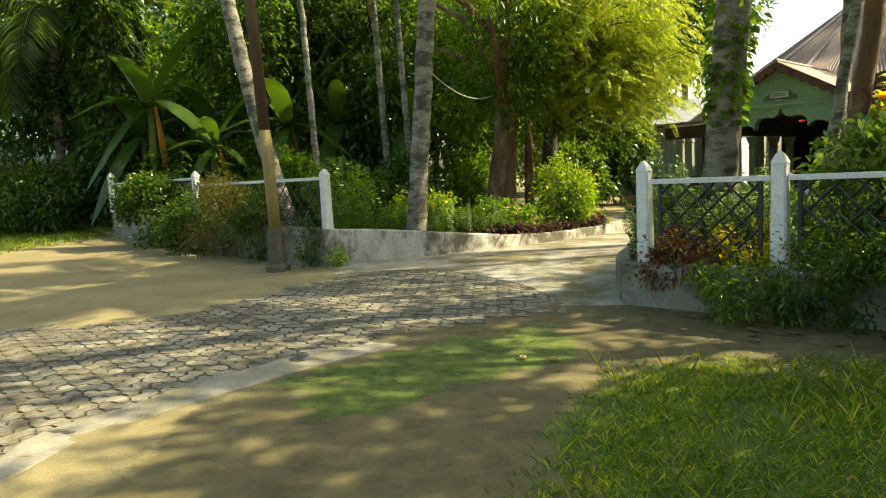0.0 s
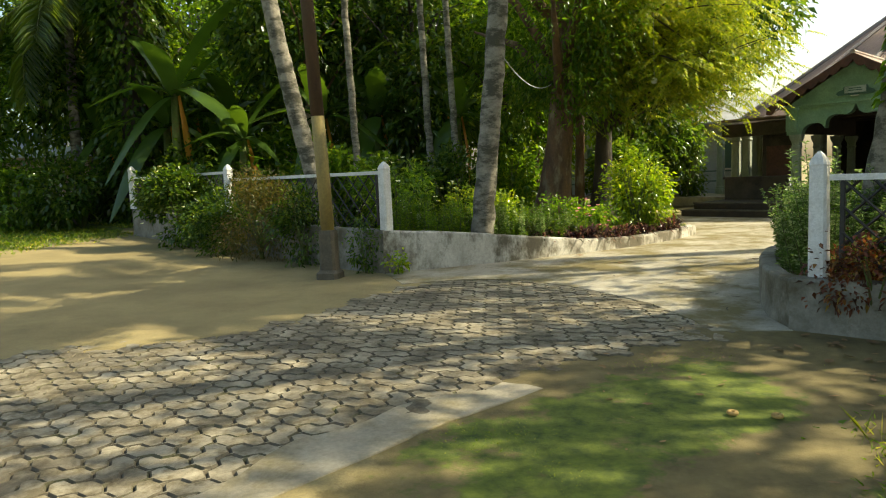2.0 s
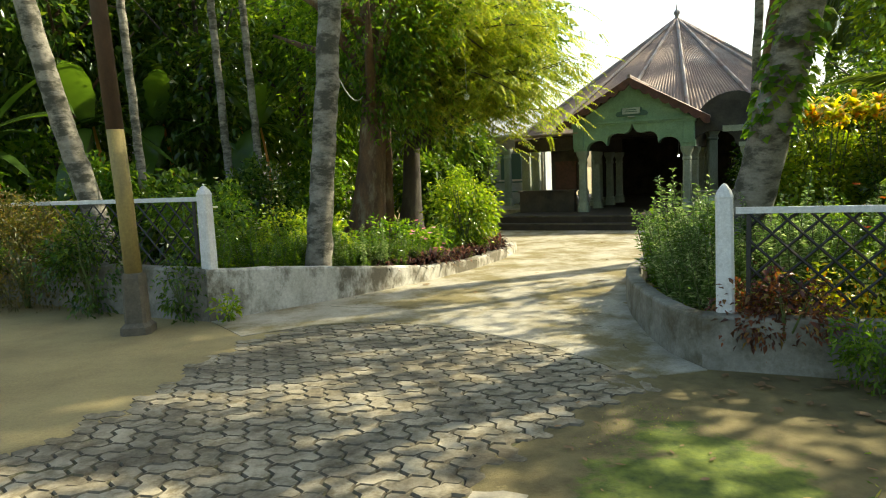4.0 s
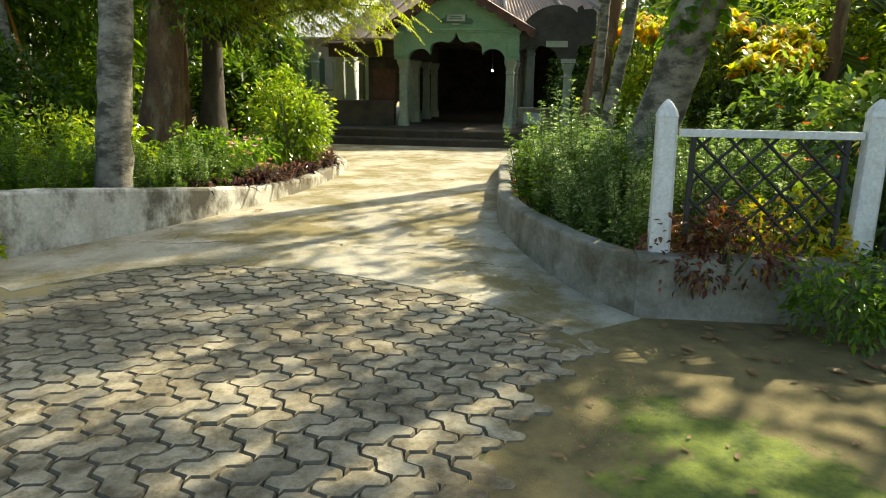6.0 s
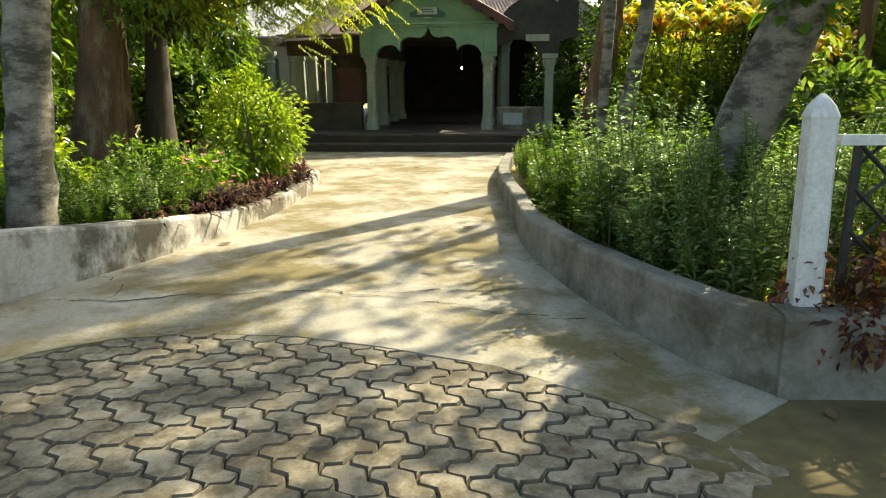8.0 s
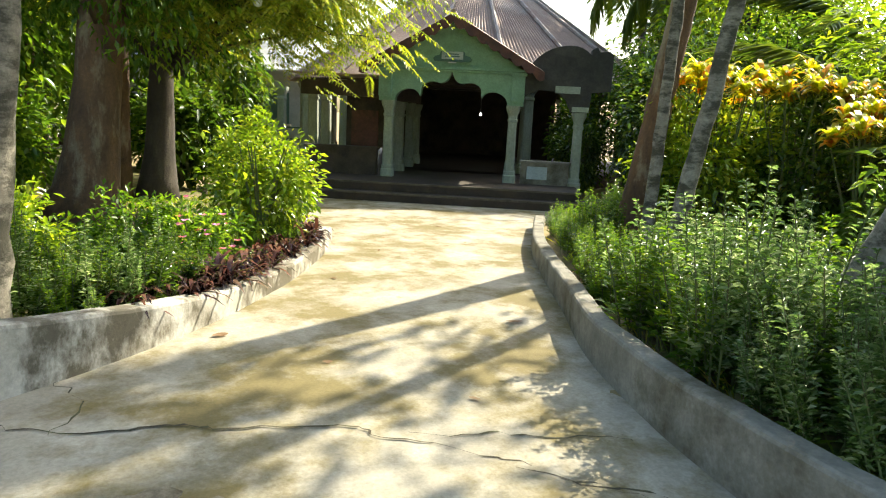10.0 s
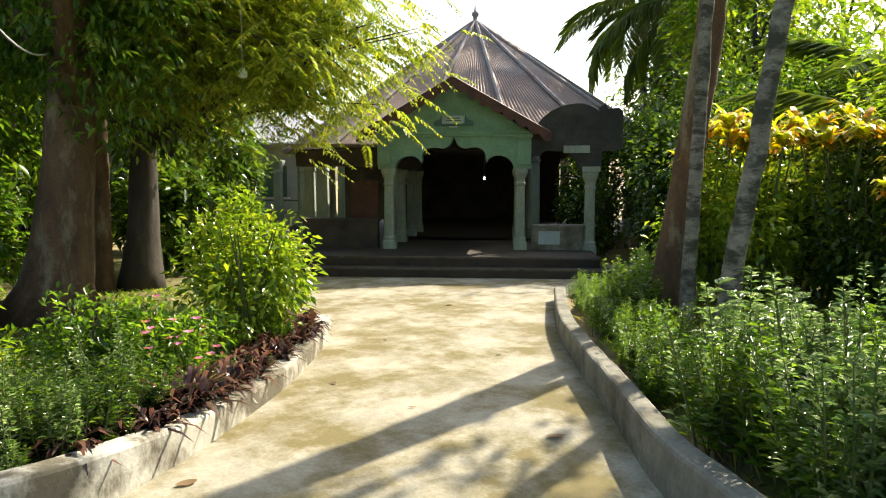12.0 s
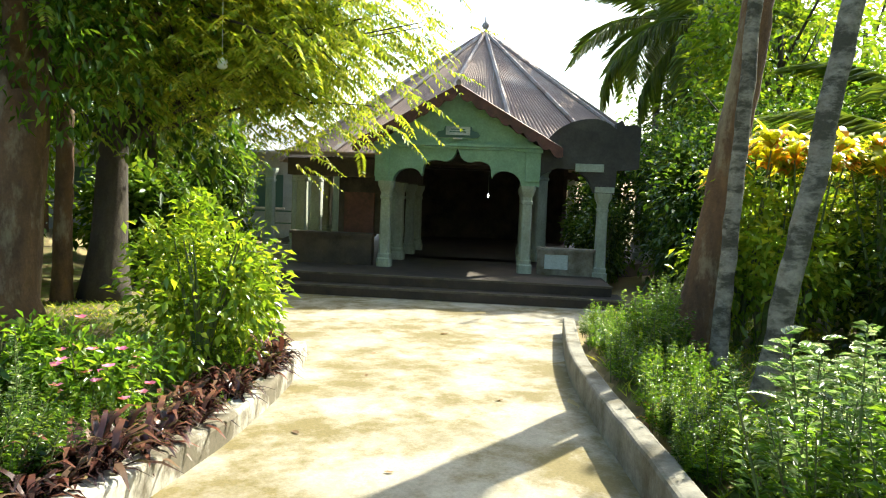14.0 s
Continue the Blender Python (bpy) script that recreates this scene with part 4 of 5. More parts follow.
def frond_mesh(rng, L=3.2, n=46, mat=None):
    """A feathered palm leaf that arches out along x."""
    g = Shape()
    pts = [(L * t * (1 - 0.12 * t), 0, L * (0.42 * t - 0.62 * t * t)) for t in np.linspace(0, 1, 9)]
    g.tube(pts, [0.03 * (1 - 0.85 * t) for t in np.linspace(0, 1, 9)], 4)
    base, ax, ln = [], [], []
    for t in np.linspace(0.16, 1.0, n):
        p = np.array([L * t * (1 - 0.12 * t), 0, L * (0.42 * t - 0.62 * t * t)])
        for s in (-1, 1):
            base.append(p)
            ax.append((0.55 + 0.3 * t, s * 0.8, -0.35 - 0.2 * rng.random()))
            ln.append(L * 0.26 * math.sin(0.35 + 2.5 * t * 0.95) + 0.08)
    ln = np.array(ln)
    V, F = leaves(np.array(base), unit(np.array(ax, float) + rng.normal(size=(len(ax), 3)) * 0.06), ln, 0.045, 0.2, 0.25, rng)
    return g.mesh("rib", STEM), array_mesh("frond_blade", V, F, mat or L_PALM)


FRONDS = [frond_mesh(np.random.default_rng(s)) for s in (3, 4)]


def palm(x, y, h, lean, r, bark=GREYBARK, label="tall palm with a grey ringed trunk", fronds=15, size=1.0, bend=0.0, flare=1.35):
    b, pts = trunk_path(x, y, h, lean, bend)
    root = thing("palm_tree", b, label, "palm tree")
    rng = np.random.default_rng(int(abs(x * 100 + y * 10)))
    g = Shape()
    P, Rr = [], []
    steps = int(h / 0.16)
    for i in range(steps + 1):
        t = i / steps
        q = t * 12
        k = min(11, int(q))
        p = Vector(pts[k]).lerp(Vector(pts[k + 1]), q - k)
        rad = r * (1 - 0.3 * t) * (1 + (flare - 1) * math.exp(-t * h / 0.5))
        P.append(p + Vector((rng.normal() * 0.006, rng.normal() * 0.006, 0)))
        Rr.append(rad * (1.035 if i % 2 else 0.985))
    g.tube(P, Rr, 16, 0.015, rng)
    part("trunk", g.mesh("trunk", bark, True), root)
    top = Vector(pts[-1])
    for k in range(fronds):
        rib, lf = FRONDS[k % 2]
        m = Matrix.Translation(top) @ Matrix.Rotation(2.4 * k, 4, "Z") @ Matrix.Rotation(radians(38 - 100 * k / fronds), 4, "Y").inverted() @ Matrix.Diagonal((size, size, size, 1))
        f = part("frond", rib, root, "", m)
        tagged(part("frond_blade", lf, f), kind="stuff")
    return root


def tree(x, y, h, r, lean=(0, 0), bark=DARKBARK, mat=L_DARK, crown_r=2.2, crown_h=3.0, n=9000, leaf=0.13, label="dark leafy tree", low=0.45, seed=5, aspect=0.42, limbs=8, flare=1.5, hang=0.2, lumps=22):
    rng = np.random.default_rng(seed)
    b, pts = trunk_path(x, y, h * 0.75, lean, 0.3)
    root = thing("tree", b, label, "tree")
    g = Shape()
    P = [Vector(p) for p in pts]
    g.tube(P, [r * (1 - 0.6 * i / 12) * (1 + (flare - 1) * math.exp(-i / 12 * h * 0.75 / 0.35)) for i in range(13)], 12, 0.06, rng)
    for k in range(limbs):
        s = P[5 + k % 7]
        a = 2.4 * k + rng.random()
        e = s + Vector((math.cos(a) * crown_r * 0.75, math.sin(a) * crown_r * 0.75, crown_h * (0.15 + 0.35 * rng.random())))
        mid = s.lerp(e, 0.5) + Vector((0, 0, 0.12 * crown_h * rng.random()))
        g.tube([s, mid, e], [r * 0.38, r * 0.24, r * 0.07], 6)
    part("trunk", g.mesh("trunk", bark, True), root)
    top = P[-1]
    part("crown", crown_mesh("crown", mat, n, (top.x, top.y, h * low + crown_h * 0.5), (crown_r, crown_r, crown_h * 0.62), leaf, aspect, rng, lumps, 0.4, 0.5, hang), root)
    return root


def feathery_tree():
    """The tree that hangs its compound leaves over the drive."""
    rng = np.random.default_rng(21)
    x, y = 0.35, 17.9
    b = on_ground(x, y, -0.1)
    root = thing("feathery_tree", b, "tree with drooping yellow-green feathery leaves", "tree")
    g = Shape()
    P = [Vector((0.02 * i, -0.03 * i, 0.42 * i)) for i in range(13)]
    g.tube(P, [0.24 * (1 - 0.05 * i) * (1 + 0.5 * math.exp(-i)) for i in range(13)], 12, 0.08, rng)
    ends = []
    for k in range(84):
        s = P[5 + k % 8]
        if k < 66:
            d = unit(rng.normal(size=3)) * (0.55 + 0.45 * rng.random())
            e = Vector(np.array([1.45, -1.9, 4.2]) + d * np.array([2.2, 2.0, 2.2]))
        elif k < 76:
            e = Vector((1.3 + 1.7 * rng.random(), -2.0 + 1.4 * rng.random(), 2.9 + 1.4 * rng.random()))
        else:
            e = Vector((-2.0 * rng.random(), -1.0 + 2 * rng.random(), 3.5 + 3 * rng.random()))
        mid = s.lerp(e, 0.5) + Vector((0, 0, 0.5))
        curve = [s * (1 - t) ** 2 + mid * 2 * t * (1 - t) + e * t * t for t in np.linspace(0, 1, 7)]
        g.tube(curve, [0.05, 0.04, 0.03, 0.022, 0.015, 0.01, 0.005], 5)
        a = math.atan2(e.y - s.y, e.x - s.x)
        for t in np.linspace(0.5, 1.0, 9):
            q = s * (1 - t) ** 2 + mid * 2 * t * (1 - t) + e * t * t
            for _ in range(6):
                ends.append((np.array(q) + rng.normal(size=3) * (0.32, 0.32, 0.22), a + rng.normal() * 1.0))
    part("trunk", g.mesh("trunk", DARKBARK, True), root)
    base, ax, ln = [], [], []
    for q, a in ends:
        L = 0.3 + 0.3 * rng.random()
        d = unit(np.array([math.cos(a), math.sin(a), -0.15 - 0.7 * rng.random()]))
        side = unit(np.cross(d, [0, 0, 1.0]))
        for t in np.linspace(0.1, 1, 10):
            p = q + d * L * t + np.array([0, 0, -0.16 * L * t * t])
            for s in (-1, 1):
                base.append(p)
                ax.append(side * s * 0.85 + d * 0.45 + np.array([0, 0, -0.3]))
                ln.append(0.1 * (1.1 - 0.5 * t))
    ln = np.array(ln) * 1.0
    V, F = leaves(np.array(base), unit(np.array(ax) + rng.normal(size=(len(ax), 3)) * 0.12), ln, ln * 0.36, 0.15, 0.2, rng)
    part("crown", array_mesh("crown", V, F, L_FEATHER), root, "hanging feathery leaves")


def banana(x, y, h, seed, label="banana plant with long torn leaves"):
    rng = np.random.default_rng(seed)
    root = thing("banana_plant", on_ground(x, y, -0.05), label, "banana plant")
    part("stem", Shape().tube([(0, 0, 0), (0.03, 0, h * 0.35), (0.05, 0.02, h * 0.6)], [0.13, 0.1, 0.06], 10).mesh("stem", STEM, True), root)
    for k in range(8):
        a = 2.4 * k + rng.random() * 0.5
        L = h * (0.38 + 0.16 * rng.random())
        rise = 1.25 - 0.17 * k
        V, F = [], []
        m = 14
        for i in range(m + 1):
            t = i / m
            q = np.array([L * t * (0.5 + 0.35 * t), 0, L * (rise * t - (0.35 + 0.09 * k) * t * t)])
            w = L * 0.1 * math.sin(math.pi * min(1, 0.04 + 0.98 * t)) ** 0.6 + 0.008
            tear = 0.9 + 0.2 * rng.random()
            V += [q + (0, -w * tear, -w * 0.25), q, q + (0, w * tear, -w * 0.25)]
            if i:
                j = 3 * i
                F += [(j - 3, j - 2, j + 1, j), (j - 2, j - 1, j + 2, j + 1)]
        c, s = math.cos(a), math.sin(a)
        V = np.array([(p[0] * c - p[1] * s + 0.05, p[0] * s + p[1] * c, p[2] + h * 0.55) for p in V])
        part("leaf", array_mesh("leaf", V, np.array(F), L_BANANA), root)
    V, F = [], []
    for i in range(12):
        t = i / 11
        w = 0.13 * math.sin(math.pi * (0.05 + 0.9 * t)) + 0.01 * rng.random()
        q = np.array([0.1 + 0.16 * math.sin(2.2 * t), 0.1, h * (0.56 - 0.42 * t)])
        V += [q + (0, -w, 0.02 * rng.random()), q + (0.04, 0, 0), q + (0.01, w, 0)]
        if i:
            j = 3 * i
            F += [(j - 3, j - 2, j + 1, j), (j - 2, j - 1, j + 2, j + 1)]
    part("withered_leaf", array_mesh("withered_leaf", np.array(V), np.array(F), WITHERED), root, "withered orange-brown hanging leaf")
    return root


def rosette_mesh(rng, n, L, w, mat, rise=0.7):
    """Arching pointed straps that spring from one point."""
    V, F = [], []
    for k in range(n):
        a, up, ln = rng.random() * 6.283, rise * (0.2 + rng.random()), L * (0.6 + 0.6 * rng.random())
        d = np.array([math.cos(a), math.sin(a), 0.0])
        side = np.array([-d[1], d[0], 0.0])
        z0 = 0.25 * L * rng.random()
        for i, (t, ww) in enumerate(((0.0, 0.5), (0.35, 1.0), (0.7, 0.75), (1.0, 0.06))):
            q = d * ln * t * (0.75 if up > 0.8 else 0.95) + np.array([0, 0, z0 + ln * (up * t - (0.35 + 0.5 * up) * t * t)])
            V += [q - side * w * ww * 0.5 + np.array([0, 0, 0.25 * w * ww]), q + side * w * ww * 0.5 + np.array([0, 0, 0.25 * w * ww])]
            if i:
                j = len(V) - 4
                F.append((j, j + 1, j + 3, j + 2))
    return array_mesh("blades", np.array(V), np.array(F), mat)


PURPLE = [rosette_mesh(np.random.default_rng(40 + i), 30, 0.24, 0.03, L_PURPLE, 1.5) for i in range(3)]
FLAME = [rosette_mesh(np.random.default_rng(60 + i), 26, 0.24, 0.035, L_FLAME, 1.4) for i in range(2)]
CROTON = [rosette_mesh(np.random.default_rng(50 + i), 30, 0.28, 0.075, L_YELLOW, 1.9) for i in range(3)]


def rosette(x, y, z, meshes, s, label, name, group, k):
    ob = thing(name, Matrix.Translation((x, y, z)) @ Matrix.Rotation(RNG.random() * 6.28, 4, "Z") @ Matrix.Rotation(RNG.normal() * 0.15, 4, "X") @ Matrix.Diagonal((s, s, s, 1)), label, "plant", group, data=meshes[k % len(meshes)])
    return ob


# palms and trunks beside the drive
palm(-1.38, 10.6, 9.5, (0.105, 0.0), 0.15, bend=0.0, flare=1.2, label="tall grey palm trunk behind the garden wall")
palm(-4.5, 12.9, 9.5, (-0.17, 0.03), 0.17, bend=-0.3, label="leaning grey palm trunk")
RPALM = palm(2.74, 8.31, 8.5, (0.0, -0.42), 0.175, bend=0.0, flare=1.5, label="stout leaning grey palm trunk by the fence")
palm(5.25, 12.1, 9.5, (0.03, -0.015), 0.072, label="slender grey palm trunk")
palm(4.68, 11.2, 9.5, (0.13, -0.065), 0.088, label="slender leaning palm trunk")
palm(5.42, 12.6, 10.0, (0.085, -0.045), 0.165, bark=BROWNBARK, bend=0.2, flare=1.6, label="brown palm trunk beside the drive")
for x, y, r in ((-4.35, 14.1, 0.075), (-3.2, 15.6, 0.08), (-2.6, 15.4, 0.075), (-5.6, 18.5, 0.07)):
    palm(x, y, 9.0 + r * 9, (-0.03, 0.0), r, label="slender areca palm trunk in the grove", fronds=9, size=0.6)
palm(-0.15, 17.8, 7.5, (0.02, 0), 0.11, bark=BROWNBARK, label="thin brown palm trunk", fronds=9, size=0.7)
tree(-0.74, 15.9, 7.5, 0.34, (0.05, 0.0), BROWNBARK, L_MID, 2.7, 4.8, 17000, 0.12, "brown-barked tree with a dark glossy crown", 0.36, 31, limbs=10, flare=1.9)
feathery_tree()

n_ivy = 170
t_ivy = np.random.default_rng(8).random(n_ivy)
a_ivy = np.random.default_rng(9).random(n_ivy) * 6.283
z_ivy = 1.55 + 1.1 * t_ivy
p_ivy = np.stack([0.16 * np.cos(a_ivy), -0.42 * z_ivy + 0.16 * np.sin(a_ivy), z_ivy], 1)
tagged(part("climber", array_mesh("climber", *leaves(p_ivy, unit(np.stack([np.cos(a_ivy), np.sin(a_ivy), -0.5 * np.ones(n_ivy)], 1)), 0.11, 0.09, 0.2, 0.2), L_MID), RPALM, "green climber on the trunk"), label="green climber on the trunk", kind="stuff")

# garden shrubs
shrub(0.88, 13.3, 0.76, 1.4, L_BRIGHT, 0.085, 0.5, 3400, "sunlit bright green shrub beside the drive", 61, lumps=22)
shrub(0.1, 12.4, 0.45, 0.65, L_MID, 0.07, 0.45, 1500, "low green shrub with pink flowers", 62, flower=PINKPETAL)
shrub(-2.7, 10.95, 0.7, 1.25, L_MID, 0.08, 0.4, 2400, "green bush with white flowers behind the fence", 63, flower=PETAL)
shrub(-3.95, 10.35, 0.6, 1.15, L_DARK, 0.07, 0.45, 2600, "dark straggling bush over the fence wall", 64)
shrub(-7.1, 12.25, 1.0, 1.5, L_DARK, 0.1, 0.55, 6500, "dense green bush against the fence", 65, flower=PETAL)
shrub(-4.9, 10.85, 0.8, 1.35, L_OLIVE, 0.06, 0.35, 6000, "dry brownish green bush at the fence wall", 68, lumps=26)
shrub(-5.9, 11.4, 0.75, 1.1, L_DARK, 0.07, 0.45, 4000, "dark green bush at the fence wall", 64)
shrub(-2.25, 9.35, 0.16, 0.32, L_BRIGHT, 0.07, 0.5, 130, "small bright weed at the wall corner", 66, lumps=8)
shrub(-2.75, 9.55, 0.3, 0.75, L_DARK, 0.07, 0.4, 500, "dark weed by the pole", 67)
rngp = np.random.default_rng(5)
lwl = [Vector((*p, 0)) for p in lw]
for k in range(72):
    i = rngp.integers(0, len(lwl) - 1)
    off = 0.28 + 1.1 * rngp.random() ** 1.4
    d = (lwl[min(i + 1, len(lwl) - 1)] - lwl[max(i - 1, 0)]).normalized()
    p = lwl[i] + Vector((-d.y, d.x, 0)) * off
    f = i / len(lwl)
    kinds = ["green1", "green2", "grey1", "dark1"] if f < 0.5 else ["green1", "grey1", "dark1", "green2"]
    weed(p.x, p.y, kinds[rngp.integers(0, 4)], (0.5 + 0.45 * rngp.random()) * (0.9 if f < 0.55 else 0.65))
for k in range(58):
    t = 0.36 + 0.62 * (k / 57)
    i = int(t * (len(lwl) - 2))
    d = (lwl[i + 1] - lwl[i]).normalized()
    p = lwl[i] + Vector((-d.y, d.x, 0)) * (0.1 + 0.32 * rngp.random())
    rosette(p.x, p.y, float(level(p.x, p.y)) + (0.13 if t > 0.55 else 0.18), PURPLE, 0.9 + 0.45 * rngp.random(), "purple-brown spiky bedding plant along the wall", "bedding_plant", "spiky plants along the wall", k)

def pinnate_weed(x, y, h, seed):
    """An upright weed whose leaves are feathered like a fern's."""
    rng = np.random.default_rng(seed)
    root = thing("feathered_weed", on_ground(x, y, -0.03), "upright weed with pale feathered leaves", "weed", "feathered weeds in the bed")
    g = Shape()
    sets = []
    for k in range(7):
        a = 2.4 * k + rng.random()
        top = np.array([0.16 * math.cos(a), 0.16 * math.sin(a), h * (0.7 + 0.3 * rng.random())])
        g.tube([(0.03 * math.cos(a), 0.03 * math.sin(a), 0), tuple(top * 0.55), tuple(top)], [0.009, 0.007, 0.003], 5)
        for j in range(13):
            q = top * (0.3 + 0.7 * j / 12)
            b = 2.4 * j + a
            d = unit(np.array([math.cos(b), math.sin(b), 0.35 + 0.5 * rng.random()]))
            side = unit(np.cross(d, [0, 0, 1.0]))
            L = 0.24 * (1.15 - 0.5 * j / 12)
            t = np.repeat(np.linspace(0.15, 1.0, 9), 2)
            sg = np.tile([-1.0, 1.0], 9)
            p = q + d * (L * t)[:, None] - np.array([0, 0, 0.35 * L]) * (t ** 2)[:, None]
            ax = unit(side * sg[:, None] * 0.8 + d * 0.6)
            ln = 0.085 * (1.1 - 0.6 * t)
            sets.append(leaves(p, ax, ln, ln * 0.3, 0.1, 0.15, rng))
    tagged(part("stalk", g.mesh("stalk", STEM), root), kind="stuff")
    part("foliage", array_mesh("foliage", *merge(sets), L_GREY), root)


for k, (x, y, h) in enumerate(((3.4, 10.0, 0.85), (3.75, 9.75, 0.7), (3.3, 9.6, 0.6), (4.2, 10.3, 0.7), (3.0, 9.05, 0.7))):
    pinnate_weed(x, y, h, 130 + k)

# the right-hand bed
rwl = [Vector((*p, 0)) for p in rw]
for k in range(130):
    i = rngp.integers(4, len(rwl) - 1)
    f = i / len(rwl)
    roomy = f < 0.36
    off = 0.3 + (2.1 if roomy else 0.55) * rngp.random() ** 1.2
    d = (rwl[min(i + 1, len(rwl) - 1)] - rwl[max(i - 1, 0)]).normalized()
    p = rwl[i] + Vector((d.y, -d.x, 0)) * off
    if not roomy and k % 5 > 2:
        continue
    kinds = ["grey1", "grey2", "green1", "grey3"] if roomy else ["green1", "grey1", "dark1", "green3"]
    weed(p.x, p.y, kinds[rngp.integers(0, 4)], (0.6 + 0.6 * rngp.random()) * (1.1 if roomy else 0.55))
for k in range(26):
    x, y = 4.0 + 2.4 * rngp.random(), 8.0 + 1.4 * rngp.random()
    weed(x, y, ("grey1", "grey2", "dark1", "grey3")[k % 4], 0.75 + 0.4 * rngp.random())
for k in range(14):
    x = 4.6 + 2.0 * rngp.random()
    weed(x, 0.8 * x + 8.3 + 0.5 * rngp.random(), ("dark1", "green1", "dark1")[k % 3], 0.6 + 0.4 * rngp.random())
for x, y, k, h in ((2.36, 8.32, "grey1", 1.25), (2.46, 8.06, "grey2", 1.35), (2.32, 7.84, "green1", 1.1), (2.52, 8.56, "grey1", 1.3), (2.62, 7.9, "dark1", 1.2), (2.3, 8.62, "green2", 1.05), (2.8, 8.75, "grey2", 1.3)):
    weed(x, y, k, h)
for k, (x, y, sc) in enumerate(((3.42, 11.3, 0.8), (3.5, 11.16, 0.6), (3.3, 11.05, 0.5))):
    rosette(x, y, float(earth(x, y)), FLAME, sc, "small orange-red leaved plant in the bed", "bedding_plant", "orange-red plants in the bed", k)
shrub(2.15, 6.5, 0.42, 0.62, L_RED, 0.055, 0.5, 1100, "red-brown leaved bush in front of the lattice", 71, dz=0.1)
shrub(2.05, 6.75, 0.34, 0.7, L_RED, 0.055, 0.5, 700, "red-brown leaved bush by the gate post", 72, dz=0.05)
shrub(2.75, 6.55, 0.5, 0.75, L_YELLOW, 0.07, 0.4, 900, "yellow leaved shrub behind the lattice", 73)
shrub(3.25, 5.75, 0.6, 0.85, L_DARK, 0.06, 0.4, 2200, "dark green bush at the fence wall", 74)
shrub(3.8, 5.1, 0.65, 0.95, L_MID, 0.06, 0.4, 2200, "green bush sprawling over the fence wall", 78)
shrub(2.95, 5.75, 0.45, 0.7, L_DARK, 0.06, 0.4, 1500, "dark green bush at the fence wall", 79)
shrub(4.6, 4.55, 0.75, 0.95, L_DARK, 0.06, 0.4, 2200, "dark green bush at the fence wall", 74)
shrub(2.45, 5.95, 0.38, 0.55, L_MID, 0.06, 0.4, 900, "green bush at the fence wall", 75)
shrub(3.6, 6.6, 0.7, 1.35, L_GLOSS, 0.13, 0.5, 1500, "tall pale-leaved shrub behind the fence", 76, flower=REDPETAL)
shrub(4.6, 6.0, 0.7, 1.3, L_GLOSS, 0.12, 0.4, 1500, "tall green shrub behind the fence", 77, flower=REDPETAL)
shrub(6.4, 12.5, 0.9, 1.95, L_BRIGHT, 0.11, 0.5, 3600, "sunlit yellow-green hedge shrub", 81, lumps=26)
shrub(7.1, 12.7, 1.0, 2.0, L_BRIGHT, 0.11, 0.5, 3600, "sunlit yellow-green hedge shrub", 81, lumps=26)
shrub(8.3, 13.2, 1.2, 2.5, L_DARK, 0.12, 0.5, 3600, "dark dense shrub by the hall", 82)
shrub(9.4, 15.5, 1.4, 3.1, L_DARK, 0.12, 0.5, 4200, "dark dense shrub by the hall", 82)
shrub(7.6, 11.6, 0.9, 1.9, L_DARK, 0.12, 0.5, 2600, "dark shrub in the garden", 83)
shrub(6.3, 9.6, 0.8, 1.4, L_GLOSS, 0.16, 0.4, 1500, "broad-leaved pale shrub in the garden", 84)
shrub(5.6, 8.2, 0.8, 1.3, L_GLOSS, 0.15, 0.4, 1500, "broad-leaved green shrub in the garden", 85)
for k in range(16):
    a = hall(1.25 + 0.6 * RNG.random(), 13.2 + 1.0 * RNG.random())
    if k < 3:
        shrub(a.x + 0.3 * k, a.y, 0.6, 1.9, L_DARK, 0.1, 0.45, 1700, "dark shrub behind the knee wall", 86)


def croton(x, y, h, heads, seed):
    rng = np.random.default_rng(seed)
    root = thing("croton", on_ground(x, y, -0.05), "croton shrub with yellow and orange leaf heads", "shrub", "crotons over the hedge")
    for k in range(heads):
        a = 2.4 * k
        e = Vector((math.cos(a) * 0.16 * math.sqrt(k + 0.3), math.sin(a) * 0.16 * math.sqrt(k + 0.3), h * (0.82 + 0.2 * rng.random())))
        part("stem", Shape().tube([(0, 0, 0), e * 0.5 + Vector((0, 0, 0.1)), e], [0.02, 0.015, 0.008], 5).mesh("stem", STEM), root)
        s = 0.8 + 0.4 * rng.random()
        part("leaf_head", CROTON[k % 3], root, "", Matrix.Translation(e) @ Matrix.Rotation(a, 4, "Z") @ Matrix.Diagonal((s, s, s, 1)))


croton(6.75, 12.35, 2.2, 9, 1)
croton(7.5, 11.9, 2.2, 11, 2)
croton(8.3, 11.3, 2.0, 11, 3)
croton(7.0, 10.6, 1.5, 7, 4)
croton(5.2, 7.4, 1.3, 7, 5)
croton(4.35, 6.65, 1.0, 8, 6)
croton(7.7, 10.9, 1.75, 11, 7)
croton(8.5, 13.5, 2.2, 13, 8)
croton(6.35, 12.75, 2.1, 8, 9)


# ---- the grove and the far trees ----
def grove_tree(seed, h, crown_r, crown_h, mat, n, leaf, bark, label, low):
    return tree(0, 0, h, 0.13, (0.02, 0.01), bark, mat, crown_r, crown_h, n, leaf, label, low, seed, 0.45, 7, 1.4, 0.3, 26)


